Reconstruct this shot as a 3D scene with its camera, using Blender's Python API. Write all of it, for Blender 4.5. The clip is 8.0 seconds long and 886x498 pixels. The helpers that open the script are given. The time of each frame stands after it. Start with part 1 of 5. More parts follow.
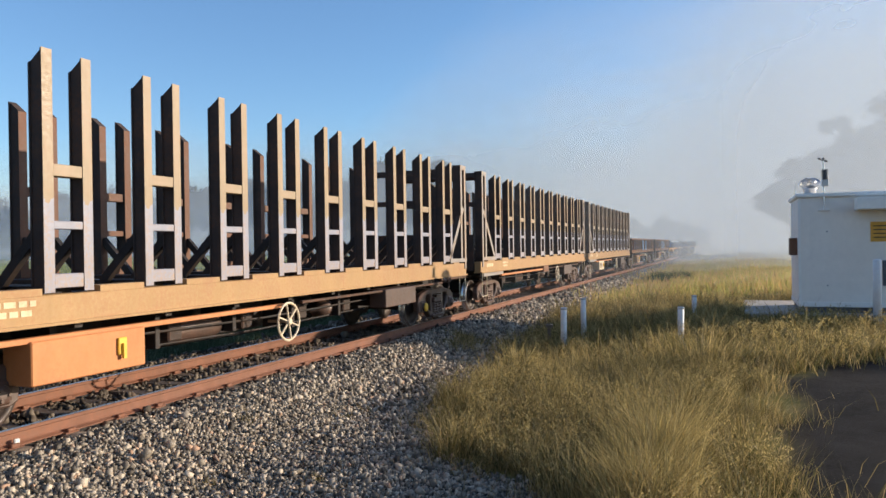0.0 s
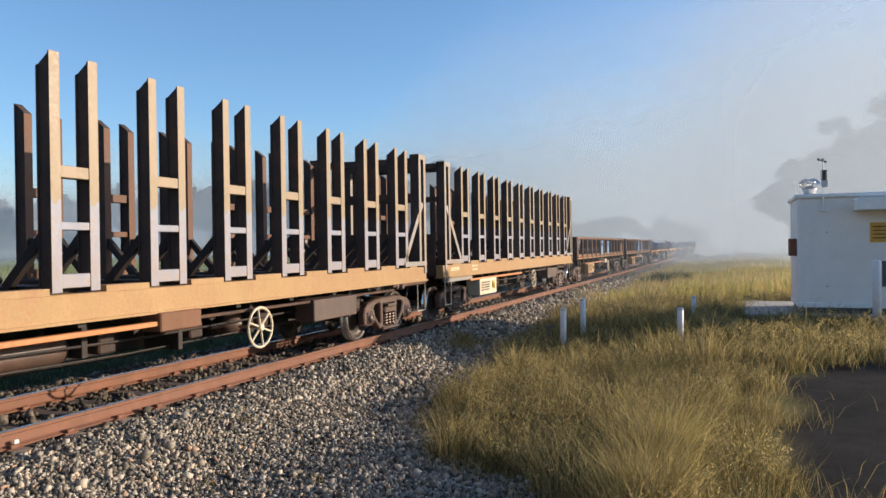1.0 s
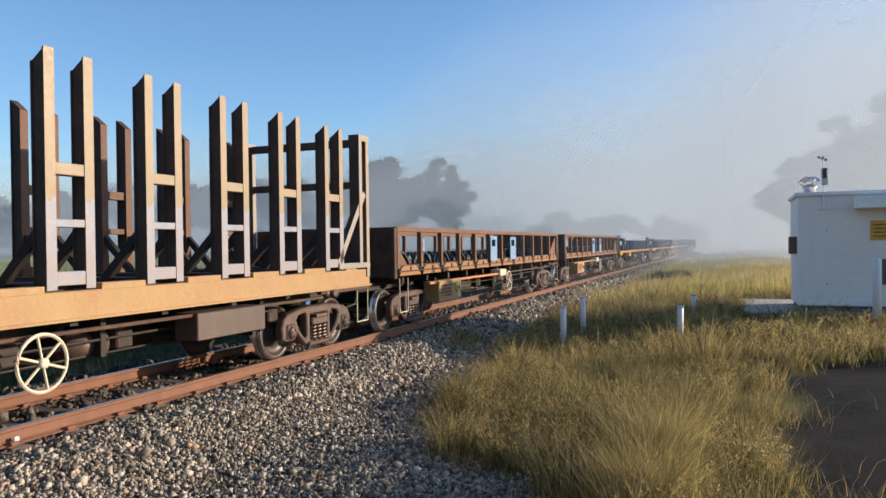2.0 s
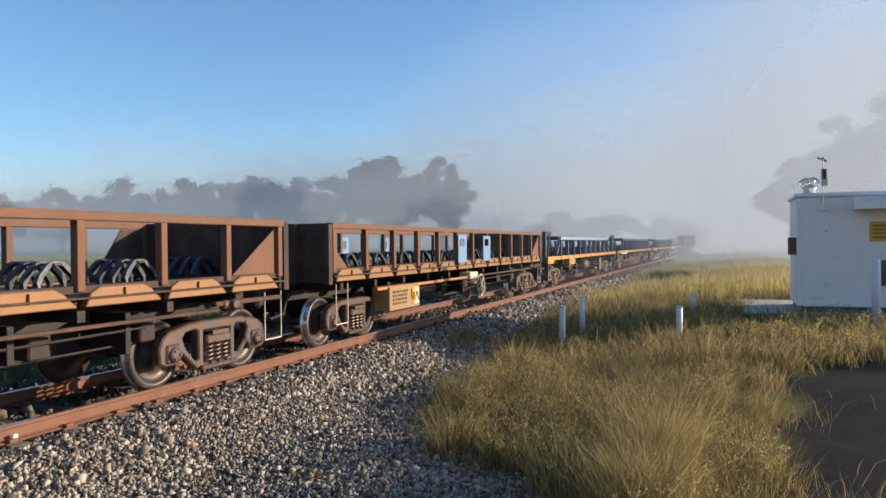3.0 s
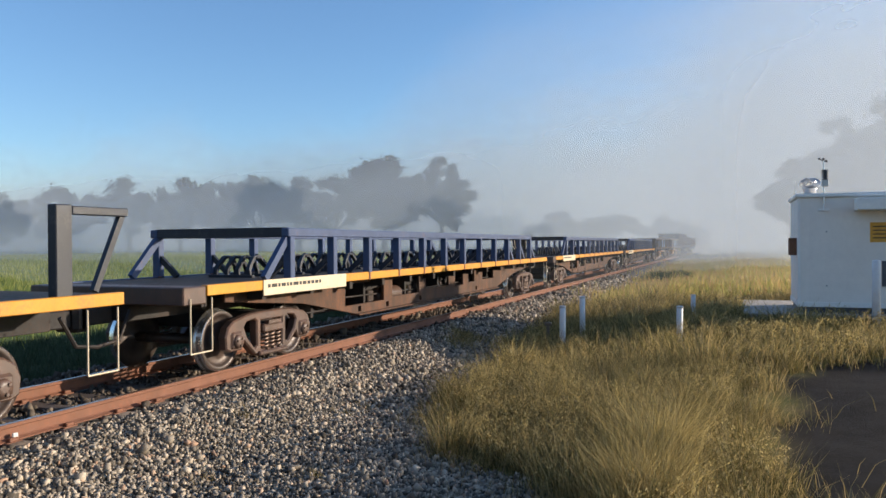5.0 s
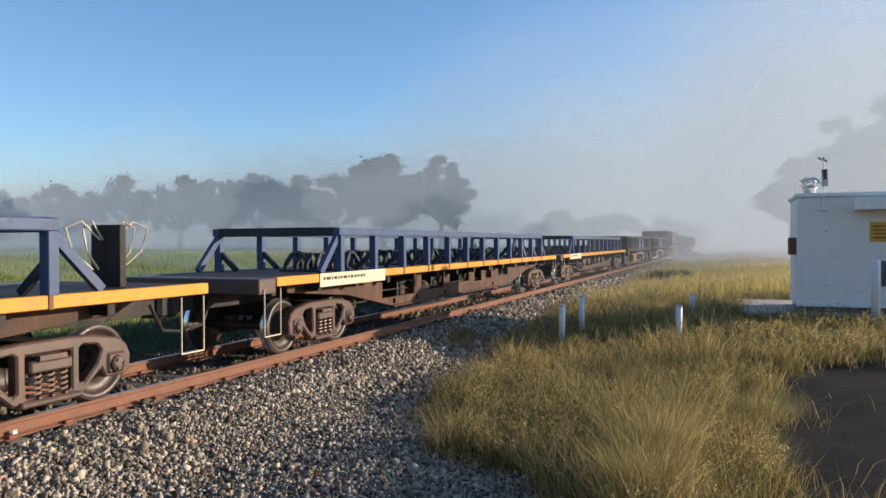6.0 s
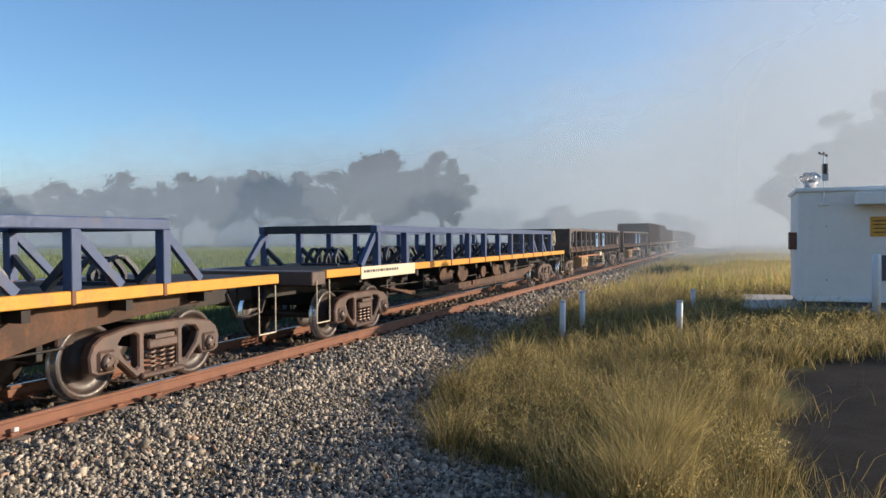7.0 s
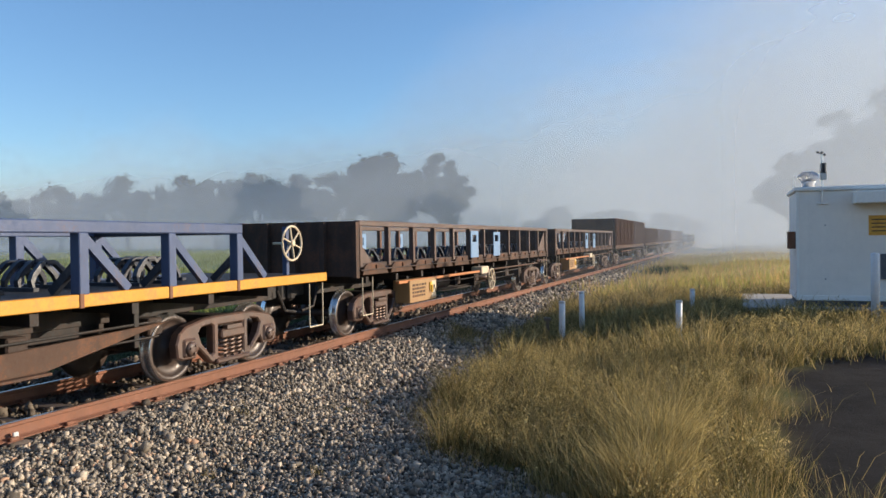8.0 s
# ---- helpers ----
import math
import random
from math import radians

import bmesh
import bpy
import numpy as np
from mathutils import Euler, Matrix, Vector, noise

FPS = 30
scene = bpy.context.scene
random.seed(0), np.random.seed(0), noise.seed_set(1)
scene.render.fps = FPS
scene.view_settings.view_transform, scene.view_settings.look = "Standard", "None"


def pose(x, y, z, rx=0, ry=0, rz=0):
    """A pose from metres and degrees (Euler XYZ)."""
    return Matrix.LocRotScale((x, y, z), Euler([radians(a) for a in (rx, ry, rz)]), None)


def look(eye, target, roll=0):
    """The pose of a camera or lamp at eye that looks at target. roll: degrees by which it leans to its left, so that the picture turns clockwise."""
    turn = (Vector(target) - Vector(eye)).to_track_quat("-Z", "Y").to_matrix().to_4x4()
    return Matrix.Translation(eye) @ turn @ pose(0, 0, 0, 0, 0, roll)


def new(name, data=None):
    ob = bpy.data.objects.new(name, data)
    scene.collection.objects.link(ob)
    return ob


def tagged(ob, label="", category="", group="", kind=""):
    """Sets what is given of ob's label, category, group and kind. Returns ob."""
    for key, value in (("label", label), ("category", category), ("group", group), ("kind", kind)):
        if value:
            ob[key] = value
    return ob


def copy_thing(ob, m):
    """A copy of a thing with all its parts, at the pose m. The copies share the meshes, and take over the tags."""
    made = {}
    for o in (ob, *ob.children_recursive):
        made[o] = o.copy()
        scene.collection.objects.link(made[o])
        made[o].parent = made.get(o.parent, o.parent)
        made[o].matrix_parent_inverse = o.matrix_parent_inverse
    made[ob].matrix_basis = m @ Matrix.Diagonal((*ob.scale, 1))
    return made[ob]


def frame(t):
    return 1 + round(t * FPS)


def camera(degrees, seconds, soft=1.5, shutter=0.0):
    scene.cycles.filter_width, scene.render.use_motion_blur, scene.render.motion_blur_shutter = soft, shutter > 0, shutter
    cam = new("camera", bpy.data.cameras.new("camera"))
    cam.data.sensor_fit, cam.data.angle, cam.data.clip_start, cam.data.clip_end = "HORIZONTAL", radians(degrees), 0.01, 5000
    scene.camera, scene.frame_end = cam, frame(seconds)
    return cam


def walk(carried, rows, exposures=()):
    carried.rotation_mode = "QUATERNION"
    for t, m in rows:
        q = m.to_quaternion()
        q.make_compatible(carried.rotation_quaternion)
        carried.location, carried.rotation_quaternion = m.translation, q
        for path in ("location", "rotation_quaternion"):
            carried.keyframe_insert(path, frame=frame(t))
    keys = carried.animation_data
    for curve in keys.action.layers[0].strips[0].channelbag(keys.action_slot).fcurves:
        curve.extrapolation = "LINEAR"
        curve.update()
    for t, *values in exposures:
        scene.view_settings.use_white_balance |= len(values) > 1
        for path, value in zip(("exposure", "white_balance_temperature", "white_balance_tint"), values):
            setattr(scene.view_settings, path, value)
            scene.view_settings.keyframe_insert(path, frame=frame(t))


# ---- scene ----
cam = camera(61.76, 8.0)
# ---------------------------------------------------------------- camera
EYE = Vector((7.46, 0.0, 1.75))


def aim(yaw, down, roll):
    """Pose at EYE: yaw degrees left of the track, tilt down, lean."""
    y, p = radians(yaw), radians(down)
    way = Vector((-math.sin(y) * math.cos(p), math.cos(y) * math.cos(p), -math.sin(p)))
    return look(EYE, EYE + way, -roll)


walk(cam, [
    (0.0, aim(21.326, 0.172, 0.852)), (0.5, aim(21.299, -0.018, 0.805)), (1.0, aim(21.292, 0.119, 0.856)),
    (1.5, aim(21.296, 0.248, 0.874)), (3.0, aim(21.261, 0.360, 0.550)), (3.5, aim(21.215, 0.349, 0.538)),
    (4.0, aim(21.229, 0.356, 0.654)), (4.5, aim(21.273, 0.346, 0.569)), (6.0, aim(21.266, 0.493, 0.251)),
    (6.5, aim(21.276, 0.708, 0.343)), (7.0, aim(21.295, 0.790, 0.465)), (7.5, aim(21.259, 0.749, 0.666)),
    (8.0, aim(21.220, 0.668, 0.852))],
    exposures=((0.0, 0.50, 5800, 10), (8.0, 0.45, 5800, 10)))

# ---------------------------------------------------------------- light
SUN_AZ, SUN_EL = radians(60), radians(13)
TO_SUN = Vector((math.sin(SUN_AZ) * math.cos(SUN_EL), math.cos(SUN_AZ) * math.cos(SUN_EL), math.sin(SUN_EL)))
world = bpy.data.worlds.new("morning_sky")
scene.world = world
world.use_nodes = True
wt = world.node_tree
wt.nodes.clear()
sky = wt.nodes.new("ShaderNodeTexSky")
sky.sky_type, sky.sun_disc = "NISHITA", False
sky.sun_elevation, sky.sun_rotation = SUN_EL, SUN_AZ
sky.altitude, sky.air_density, sky.dust_density, sky.ozone_density = 50, 1.0, 0.7, 3.0
bg = wt.nodes.new("ShaderNodeBackground")
bg.inputs["Strength"].default_value = 0.15
wo = wt.nodes.new("ShaderNodeOutputWorld")
wt.links.new(sky.outputs[0], bg.inputs["Color"])
wt.links.new(bg.outputs[0], wo.inputs["Surface"])
sun_data = bpy.data.lights.new("sun", "SUN")
sun_data.energy, sun_data.angle, sun_data.color = 4.9, radians(0.6), (1.0, 0.80, 0.56)
sun = new("sun", sun_data)
sun.matrix_world = look(TO_SUN * 60, (0, 0, 0))


# ---------------------------------------------------------------- materials
def nodes_of(name):
    m = bpy.data.materials.new(name)
    m.use_nodes = True
    t = m.node_tree
    t.nodes.clear()
    out = t.nodes.new("ShaderNodeOutputMaterial")
    b = t.nodes.new("ShaderNodeBsdfPrincipled")
    t.links.new(b.outputs[0], out.inputs["Surface"])
    return m, t, b, out


def tex_noise(t, scale, detail=4, rough=0.6, coord="Object", stretch=None):
    c = t.nodes.new("ShaderNodeTexCoord")
    n = t.nodes.new("ShaderNodeTexNoise")
    n.inputs["Scale"].default_value, n.inputs["Detail"].default_value, n.inputs["Roughness"].default_value = scale, detail, rough
    src = c.outputs[coord]
    if stretch:
        mp = t.nodes.new("ShaderNodeMapping")
        mp.inputs["Scale"].default_value = stretch
        t.links.new(src, mp.inputs["Vector"])
        src = mp.outputs[0]
    t.links.new(src, n.inputs["Vector"])
    return n.outputs["Fac"]


def ramp(t, fac, stops):
    r = t.nodes.new("ShaderNodeValToRGB")
    e = r.color_ramp.elements
    while len(e) < len(stops):
        e.new(0.5)
    for el, (p, c) in zip(e, stops):
        el.position, el.color = p, (*c, 1) if len(c) == 3 else c
    t.links.new(fac, r.inputs["Fac"])
    return r.outputs["Color"]


def mix(t, fac, a, b, mode="MIX"):
    n = t.nodes.new("ShaderNodeMix")
    n.data_type, n.blend_type = "RGBA", mode
    for sock, v in ((n.inputs[0], fac), (n.inputs[6], a), (n.inputs[7], b)):
        if isinstance(v, (int, float)):
            sock.default_value = v
        elif isinstance(v, tuple):
            sock.default_value = (*v, 1)
        else:
            t.links.new(v, sock)
    return n.outputs[2]


def bump(t, b, height, strength, dist=0.01):
    n = t.nodes.new("ShaderNodeBump")
    n.inputs["Strength"].default_value, n.inputs["Distance"].default_value = strength, dist
    t.links.new(height, n.inputs["Height"])
    t.links.new(n.outputs[0], b.inputs["Normal"])


def worn_steel(name, paint, rust=(0.13, 0.055, 0.028), wear=0.5, rough=0.6, metal=0.0, upper=None, split=2.25, spec=0.35):
    """Painted steel with rust showing through, and streaks that run down. upper: a second paint above the height split."""
    m, t, b, _ = nodes_of(name)
    big, fine = tex_noise(t, 1.7, 5), tex_noise(t, 23, 5, 0.7)
    streak = tex_noise(t, 2.2, 4, 0.6, "Object", (2, 2, 0.8))
    base = paint
    if upper:
        c = t.nodes.new("ShaderNodeTexCoord")
        s = t.nodes.new("ShaderNodeSeparateXYZ")
        t.links.new(c.outputs["Object"], s.inputs[0])
        g = t.nodes.new("ShaderNodeMath")
        g.operation = "GREATER_THAN"
        g.inputs[1].default_value = split
        t.links.new(s.outputs["Z"], g.inputs[0])
        ragged = tex_noise(t, 6, 4, 0.7)
        lift = t.nodes.new("ShaderNodeMath")
        lift.operation = "MULTIPLY_ADD"
        lift.inputs[1].default_value = 0.5
        t.links.new(ragged, lift.inputs[0])
        t.links.new(s.outputs["Z"], lift.inputs[2])
        g.inputs[1].default_value = split + 0.25
        t.links.new(lift.outputs[0], g.inputs[0])
        base = mix(t, g.outputs[0], paint, upper)
    dirt = mix(t, 0.5, big, streak)
    mask = ramp(t, mix(t, 0.35, dirt, fine), [(0.62 - 0.28 * wear, (0, 0, 0)), (0.72 - 0.18 * wear, (1, 1, 1))])
    shade = mix(t, 0.35, base, ramp(t, streak, [(0.3, (0.45, 0.43, 0.4)), (0.7, (1, 1, 1))]), "MULTIPLY")
    rusty = mix(t, fine, rust, tuple(min(1, c * 2.0) for c in rust))
    t.links.new(mix(t, mask, shade, rusty), b.inputs["Base Color"])
    t.links.new(ramp(t, fine, [(0.3, (rough - 0.12,) * 3), (0.7, (min(1, rough + 0.2),) * 3)]), b.inputs["Roughness"])
    b.inputs["Metallic"].default_value, b.inputs["Specular IOR Level"].default_value = metal, spec
    bump(t, b, mix(t, 0.5, mask, fine), 0.25, 0.004)
    return m


def plain(name, color, rough=0.6, metal=0.0, vary=0.25, scale=9.0):
    m, t, b, _ = nodes_of(name)
    n = mix(t, 0.4, tex_noise(t, scale, 5), tex_noise(t, scale * 6, 4, 0.7))
    low = tuple(c * (1 - vary) for c in color)
    high = tuple(min(1, c * (1 + vary)) for c in color)
    t.links.new(ramp(t, n, [(0.35, low), (0.65, high)]), b.inputs["Base Color"])
    b.inputs["Roughness"].default_value, b.inputs["Metallic"].default_value = rough, metal
    bump(t, b, n, 0.15, 0.004)
    return m


OCHRE = worn_steel("faded_ochre_paint", (0.41, 0.25, 0.105), (0.21, 0.11, 0.05), wear=0.52)
STANCHION = worn_steel("grey_and_ochre_stanchion_paint", (0.27, 0.27, 0.32), (0.20, 0.13, 0.08), 0.5, 0.5, upper=(0.30, 0.215, 0.12), spec=0.5)
# dirt and the shade of the sunless faces, put into one dark colour
STANCHION_SHADE = worn_steel("sooty_stanchion_channel", (0.055, 0.042, 0.036), (0.07, 0.038, 0.024), 0.5, 0.8)
SCALLOP = worn_steel("brown_ochre_paint", (0.34, 0.165, 0.058), (0.19, 0.08, 0.032), 0.48, 0.55)
ORANGE = worn_steel("dull_orange_paint", (0.55, 0.22, 0.075), (0.28, 0.10, 0.04), 0.35, 0.55)
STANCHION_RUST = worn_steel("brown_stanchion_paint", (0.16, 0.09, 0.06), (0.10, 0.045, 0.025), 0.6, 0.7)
FRAME_GREY = worn_steel("weathered_end_frame_paint", (0.30, 0.265, 0.235), (0.22, 0.13, 0.06), 0.5, 0.5, spec=0.5)
DARK = worn_steel("dark_oily_steel", (0.022, 0.019, 0.018), (0.034, 0.021, 0.015), 0.55, 0.65)
PANEL = worn_steel("dark_brown_plate", (0.055, 0.038, 0.030), (0.075, 0.038, 0.024), 0.5, 0.75)
RUST = worn_steel("orange_rust_steel", (0.185, 0.088, 0.045), (0.12, 0.052, 0.028), 0.55, 0.7)
BROWN = worn_steel("rust_brown_girder", (0.080, 0.045, 0.029), (0.105, 0.046, 0.022), 0.5, 0.75)
BLUE = worn_steel("dull_blue_paint", (0.056, 0.084, 0.172), (0.07, 0.05, 0.05), 0.26, 0.5)
FADED_BLUE = worn_steel("faded_blue_paint", (0.28, 0.36, 0.46), (0.09, 0.07, 0.07), 0.34, 0.5)
LIGHT_BLUE = worn_steel("pale_blue_paint", (0.20, 0.32, 0.50), (0.10, 0.07, 0.06), 0.3, 0.5)
YELLOW = worn_steel("bright_yellow_paint", (0.66, 0.30, 0.02), (0.28, 0.11, 0.03), 0.42, 0.5)
CREAM = worn_steel("cream_paint", (0.72, 0.60, 0.42), (0.25, 0.13, 0.06), 0.34, 0.55)
WHITE = worn_steel("white_sign_paint", (0.72, 0.70, 0.66), (0.30, 0.22, 0.15), 0.25, 0.5)
BOGIE = worn_steel("dusty_brown_cast_steel", (0.088, 0.054, 0.040), (0.085, 0.042, 0.026), 0.5, 0.45, spec=0.55)
WHEEL = worn_steel("rusty_wheel_steel", (0.062, 0.047, 0.040), (0.05, 0.030, 0.022), 0.5, 0.42, metal=0.25, spec=0.55)
TREAD = plain("polished_wheel_rim", (0.74, 0.71, 0.67), 0.26, 0.9, 0.12)
SPRING = plain("spring_steel", (0.22, 0.15, 0.11), 0.45, 0.5)
CAPY = plain("yellow_bearing_cap_paint", (0.70, 0.42, 0.03), 0.5)
RAIL = worn_steel("rusty_rail_steel", (0.215, 0.10, 0.060), (0.16, 0.068, 0.038), 0.45, 0.75)
RAILTOP = plain("polished_rail_head", (0.45, 0.40, 0.36), 0.28, 0.9, 0.15, 4)
CRADLE = worn_steel("blue_black_cradle_steel", (0.026, 0.030, 0.042), (0.05, 0.045, 0.045), 0.3, 0.4)
MARK = plain("black_marking", (0.03, 0.03, 0.03), 0.7)
HUT = plain("pale_grey_sheet_steel", (0.88, 0.81, 0.72), 0.5, 0.0, 0.06, 1.2)
HUT_TRIM = plain("light_grey_trim_paint", (0.88, 0.84, 0.77), 0.45, 0.0, 0.06)
ALU = plain("bare_aluminium", (0.70, 0.70, 0.70), 0.32, 0.9, 0.08)
GREY_PLASTIC = plain("dark_grey_plastic", (0.09, 0.09, 0.10), 0.5)
SIGN = plain("orange_sign_paint", (0.70, 0.36, 0.04), 0.5)
PVC = plain("white_plastic_pipe", (0.70, 0.70, 0.70), 0.45, 0.0, 0.1, 6)
CONCRETE = plain("pale_concrete", (0.40, 0.35, 0.29), 0.85, 0.0, 0.2, 5)
TIMBER = plain("weathered_stake_timber", (0.16, 0.12, 0.085), 0.85, 0.0, 0.35, 14)


def sleeper_material():
    m, t, b, _ = nodes_of("weathered_sleeper")
    info = t.nodes.new("ShaderNodeObjectInfo")
    n = mix(t, 0.5, tex_noise(t, 5, 5), tex_noise(t, 40, 4, 0.7, "Object", (0.3, 3, 3)))
    c = t.nodes.new("ShaderNodeTexCoord")
    s = t.nodes.new("ShaderNodeSeparateXYZ")
    t.links.new(c.outputs["Object"], s.inputs[0])
    ab = t.nodes.new("ShaderNodeMath")
    ab.operation = "ABSOLUTE"
    t.links.new(s.outputs["X"], ab.inputs[0])
    clean = ramp(t, ab.outputs[0], [(0.84, (0, 0, 0)), (0.98, (1, 1, 1))])    # brake dust and oil darken the middle
    a = mix(t, clean, mix(t, info.outputs["Random"], (0.09, 0.065, 0.05), (0.17, 0.125, 0.095)), mix(t, info.outputs["Random"], (0.34, 0.27, 0.20), (0.55, 0.45, 0.34)))
    t.links.new(mix(t, 0.7, a, ramp(t, n, [(0.3, (0.4, 0.38, 0.36)), (0.7, (1.2, 1.15, 1.1))]), "MULTIPLY"), b.inputs["Base Color"])
    b.inputs["Roughness"].default_value = 0.9
    bump(t, b, n, 0.5, 0.01)
    return m


def stone_material(name, dirt):
    m, t, b, _ = nodes_of(name)
    g = t.nodes.new("ShaderNodeNewGeometry")
    tone = ramp(t, g.outputs["Random Per Island"], [(0.0, (0.05, 0.041, 0.030)), (0.30, (0.175, 0.145, 0.108)), (0.68, (0.37, 0.308, 0.23)), (0.93, (0.58, 0.48, 0.355)), (1.0, (0.42, 0.25, 0.15))])
    n = tex_noise(t, 55, 4, 0.7)
    tone = mix(t, dirt, tone, (0.045, 0.030, 0.020))
    t.links.new(mix(t, 0.5, tone, ramp(t, n, [(0.3, (0.6,) * 3), (0.7, (1.25,) * 3)]), "MULTIPLY"), b.inputs["Base Color"])
    b.inputs["Roughness"].default_value = 0.85
    bump(t, b, n, 0.3, 0.004)
    return m


def blade_material(name, stops, patch):
    """Grass or leaves: each blade its own tone, with wider patches."""
    m, t, b, out = nodes_of(name)
    g = t.nodes.new("ShaderNodeNewGeometry")
    wide = mix(t, 0.45, tex_noise(t, patch, 3), tex_noise(t, patch * 3.7, 3))
    wide = ramp(t, wide, [(0.36, (0.12,) * 3), (0.64, (0.88,) * 3)])
    tone = ramp(t, mix(t, 0.4, g.outputs["Random Per Island"], wide), stops)
    t.links.new(tone, b.inputs["Base Color"])
    b.inputs["Roughness"].default_value = 0.7
    tr = t.nodes.new("ShaderNodeBsdfTranslucent")
    t.links.new(tone, tr.inputs["Color"])
    ms = t.nodes.new("ShaderNodeMixShader")
    ms.inputs[0].default_value = 0.5
    t.links.new(b.outputs[0], ms.inputs[1])
    t.links.new(tr.outputs[0], ms.inputs[2])
    t.links.new(ms.outputs[0], out.inputs["Surface"])
    return m


def ground_material():
    """Earth under the grass, grey ballast along the track, golden and green field farther off, a dark bitumen path; its
    tone also paints the train's shade.
    """
    m, t, b, _ = nodes_of("field_ground")
    at = t.nodes.new("ShaderNodeAttribute")
    at.attribute_name = "cover"
    sep = t.nodes.new("ShaderNodeSeparateColor")
    t.links.new(at.outputs["Color"], sep.inputs[0])
    fine, mid, wide = tex_noise(t, 38, 5, 0.75), tex_noise(t, 2.2, 5, 0.65), tex_noise(t, 0.11, 4, 0.6)
    field = ramp(t, mix(t, 0.5, wide, mid), [(0.34, (0.14, 0.15, 0.045)), (0.48, (0.27, 0.23, 0.075)), (0.62, (0.38, 0.27, 0.11)), (0.75, (0.25, 0.21, 0.08))])
    left = ramp(t, mix(t, 0.5, wide, mid), [(0.35, (0.17, 0.22, 0.045)), (0.6, (0.28, 0.31, 0.075)), (0.75, (0.36, 0.34, 0.11))])
    field = mix(t, sep.outputs["Blue"], field, left)
    field = mix(t, 0.6, field, ramp(t, fine, [(0.3, (0.5,) * 3), (0.7, (1.2,) * 3)]), "MULTIPLY")
    stone = ramp(t, fine, [(0.3, (0.05, 0.047, 0.045)), (0.5, (0.16, 0.15, 0.14)), (0.7, (0.27, 0.25, 0.22))])
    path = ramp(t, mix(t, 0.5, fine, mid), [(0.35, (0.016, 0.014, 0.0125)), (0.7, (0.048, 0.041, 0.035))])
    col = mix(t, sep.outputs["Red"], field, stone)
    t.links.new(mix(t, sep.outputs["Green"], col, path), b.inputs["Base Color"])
    b.inputs["Roughness"].default_value, b.inputs["Specular IOR Level"].default_value = 0.95, 0.1
    bump(t, b, fine, 0.8, 0.03)
    return m


SLEEPER, GROUND = sleeper_material(), ground_material()
STONE, STONE_OILY = stone_material("crushed_ballast_stone", 0.0), stone_material("oily_brown_ballast_stone", 0.72)
GRASS = blade_material("dry_and_green_grass", [(0.24, (0.062, 0.062, 0.020)), (0.42, (0.165, 0.142, 0.046)), (0.58, (0.31, 0.235, 0.088)), (0.76, (0.53, 0.385, 0.165))], 1.1)
FIELD = blade_material("sunlit_field_grass", [(0.25, (0.36, 0.34, 0.09)), (0.46, (0.50, 0.43, 0.13)), (0.60, (0.60, 0.44, 0.17)), (0.75, (0.62, 0.38, 0.18))], 0.07)
FIELD_GREEN = blade_material("sunlit_green_field_grass", [(0.30, (0.27, 0.31, 0.06)), (0.50, (0.43, 0.44, 0.10)), (0.70, (0.56, 0.52, 0.16))], 0.07)
FADED_MARK = plain("faded_cream_lettering", (0.60, 0.46, 0.28), 0.7)
SEED = blade_material("pale_seed_heads", [(0.25, (0.15, 0.125, 0.045)), (0.5, (0.36, 0.28, 0.10)), (0.75, (0.64, 0.49, 0.20))], 0.3)
LEAF = blade_material("eucalypt_leaves", [(0.2, (0.03, 0.05, 0.022)), (0.6, (0.06, 0.085, 0.04)), (0.9, (0.10, 0.12, 0.065))], 0.15)
BARK = plain("grey_bark", (0.17, 0.14, 0.12), 0.9, 0.0, 0.3, 3)


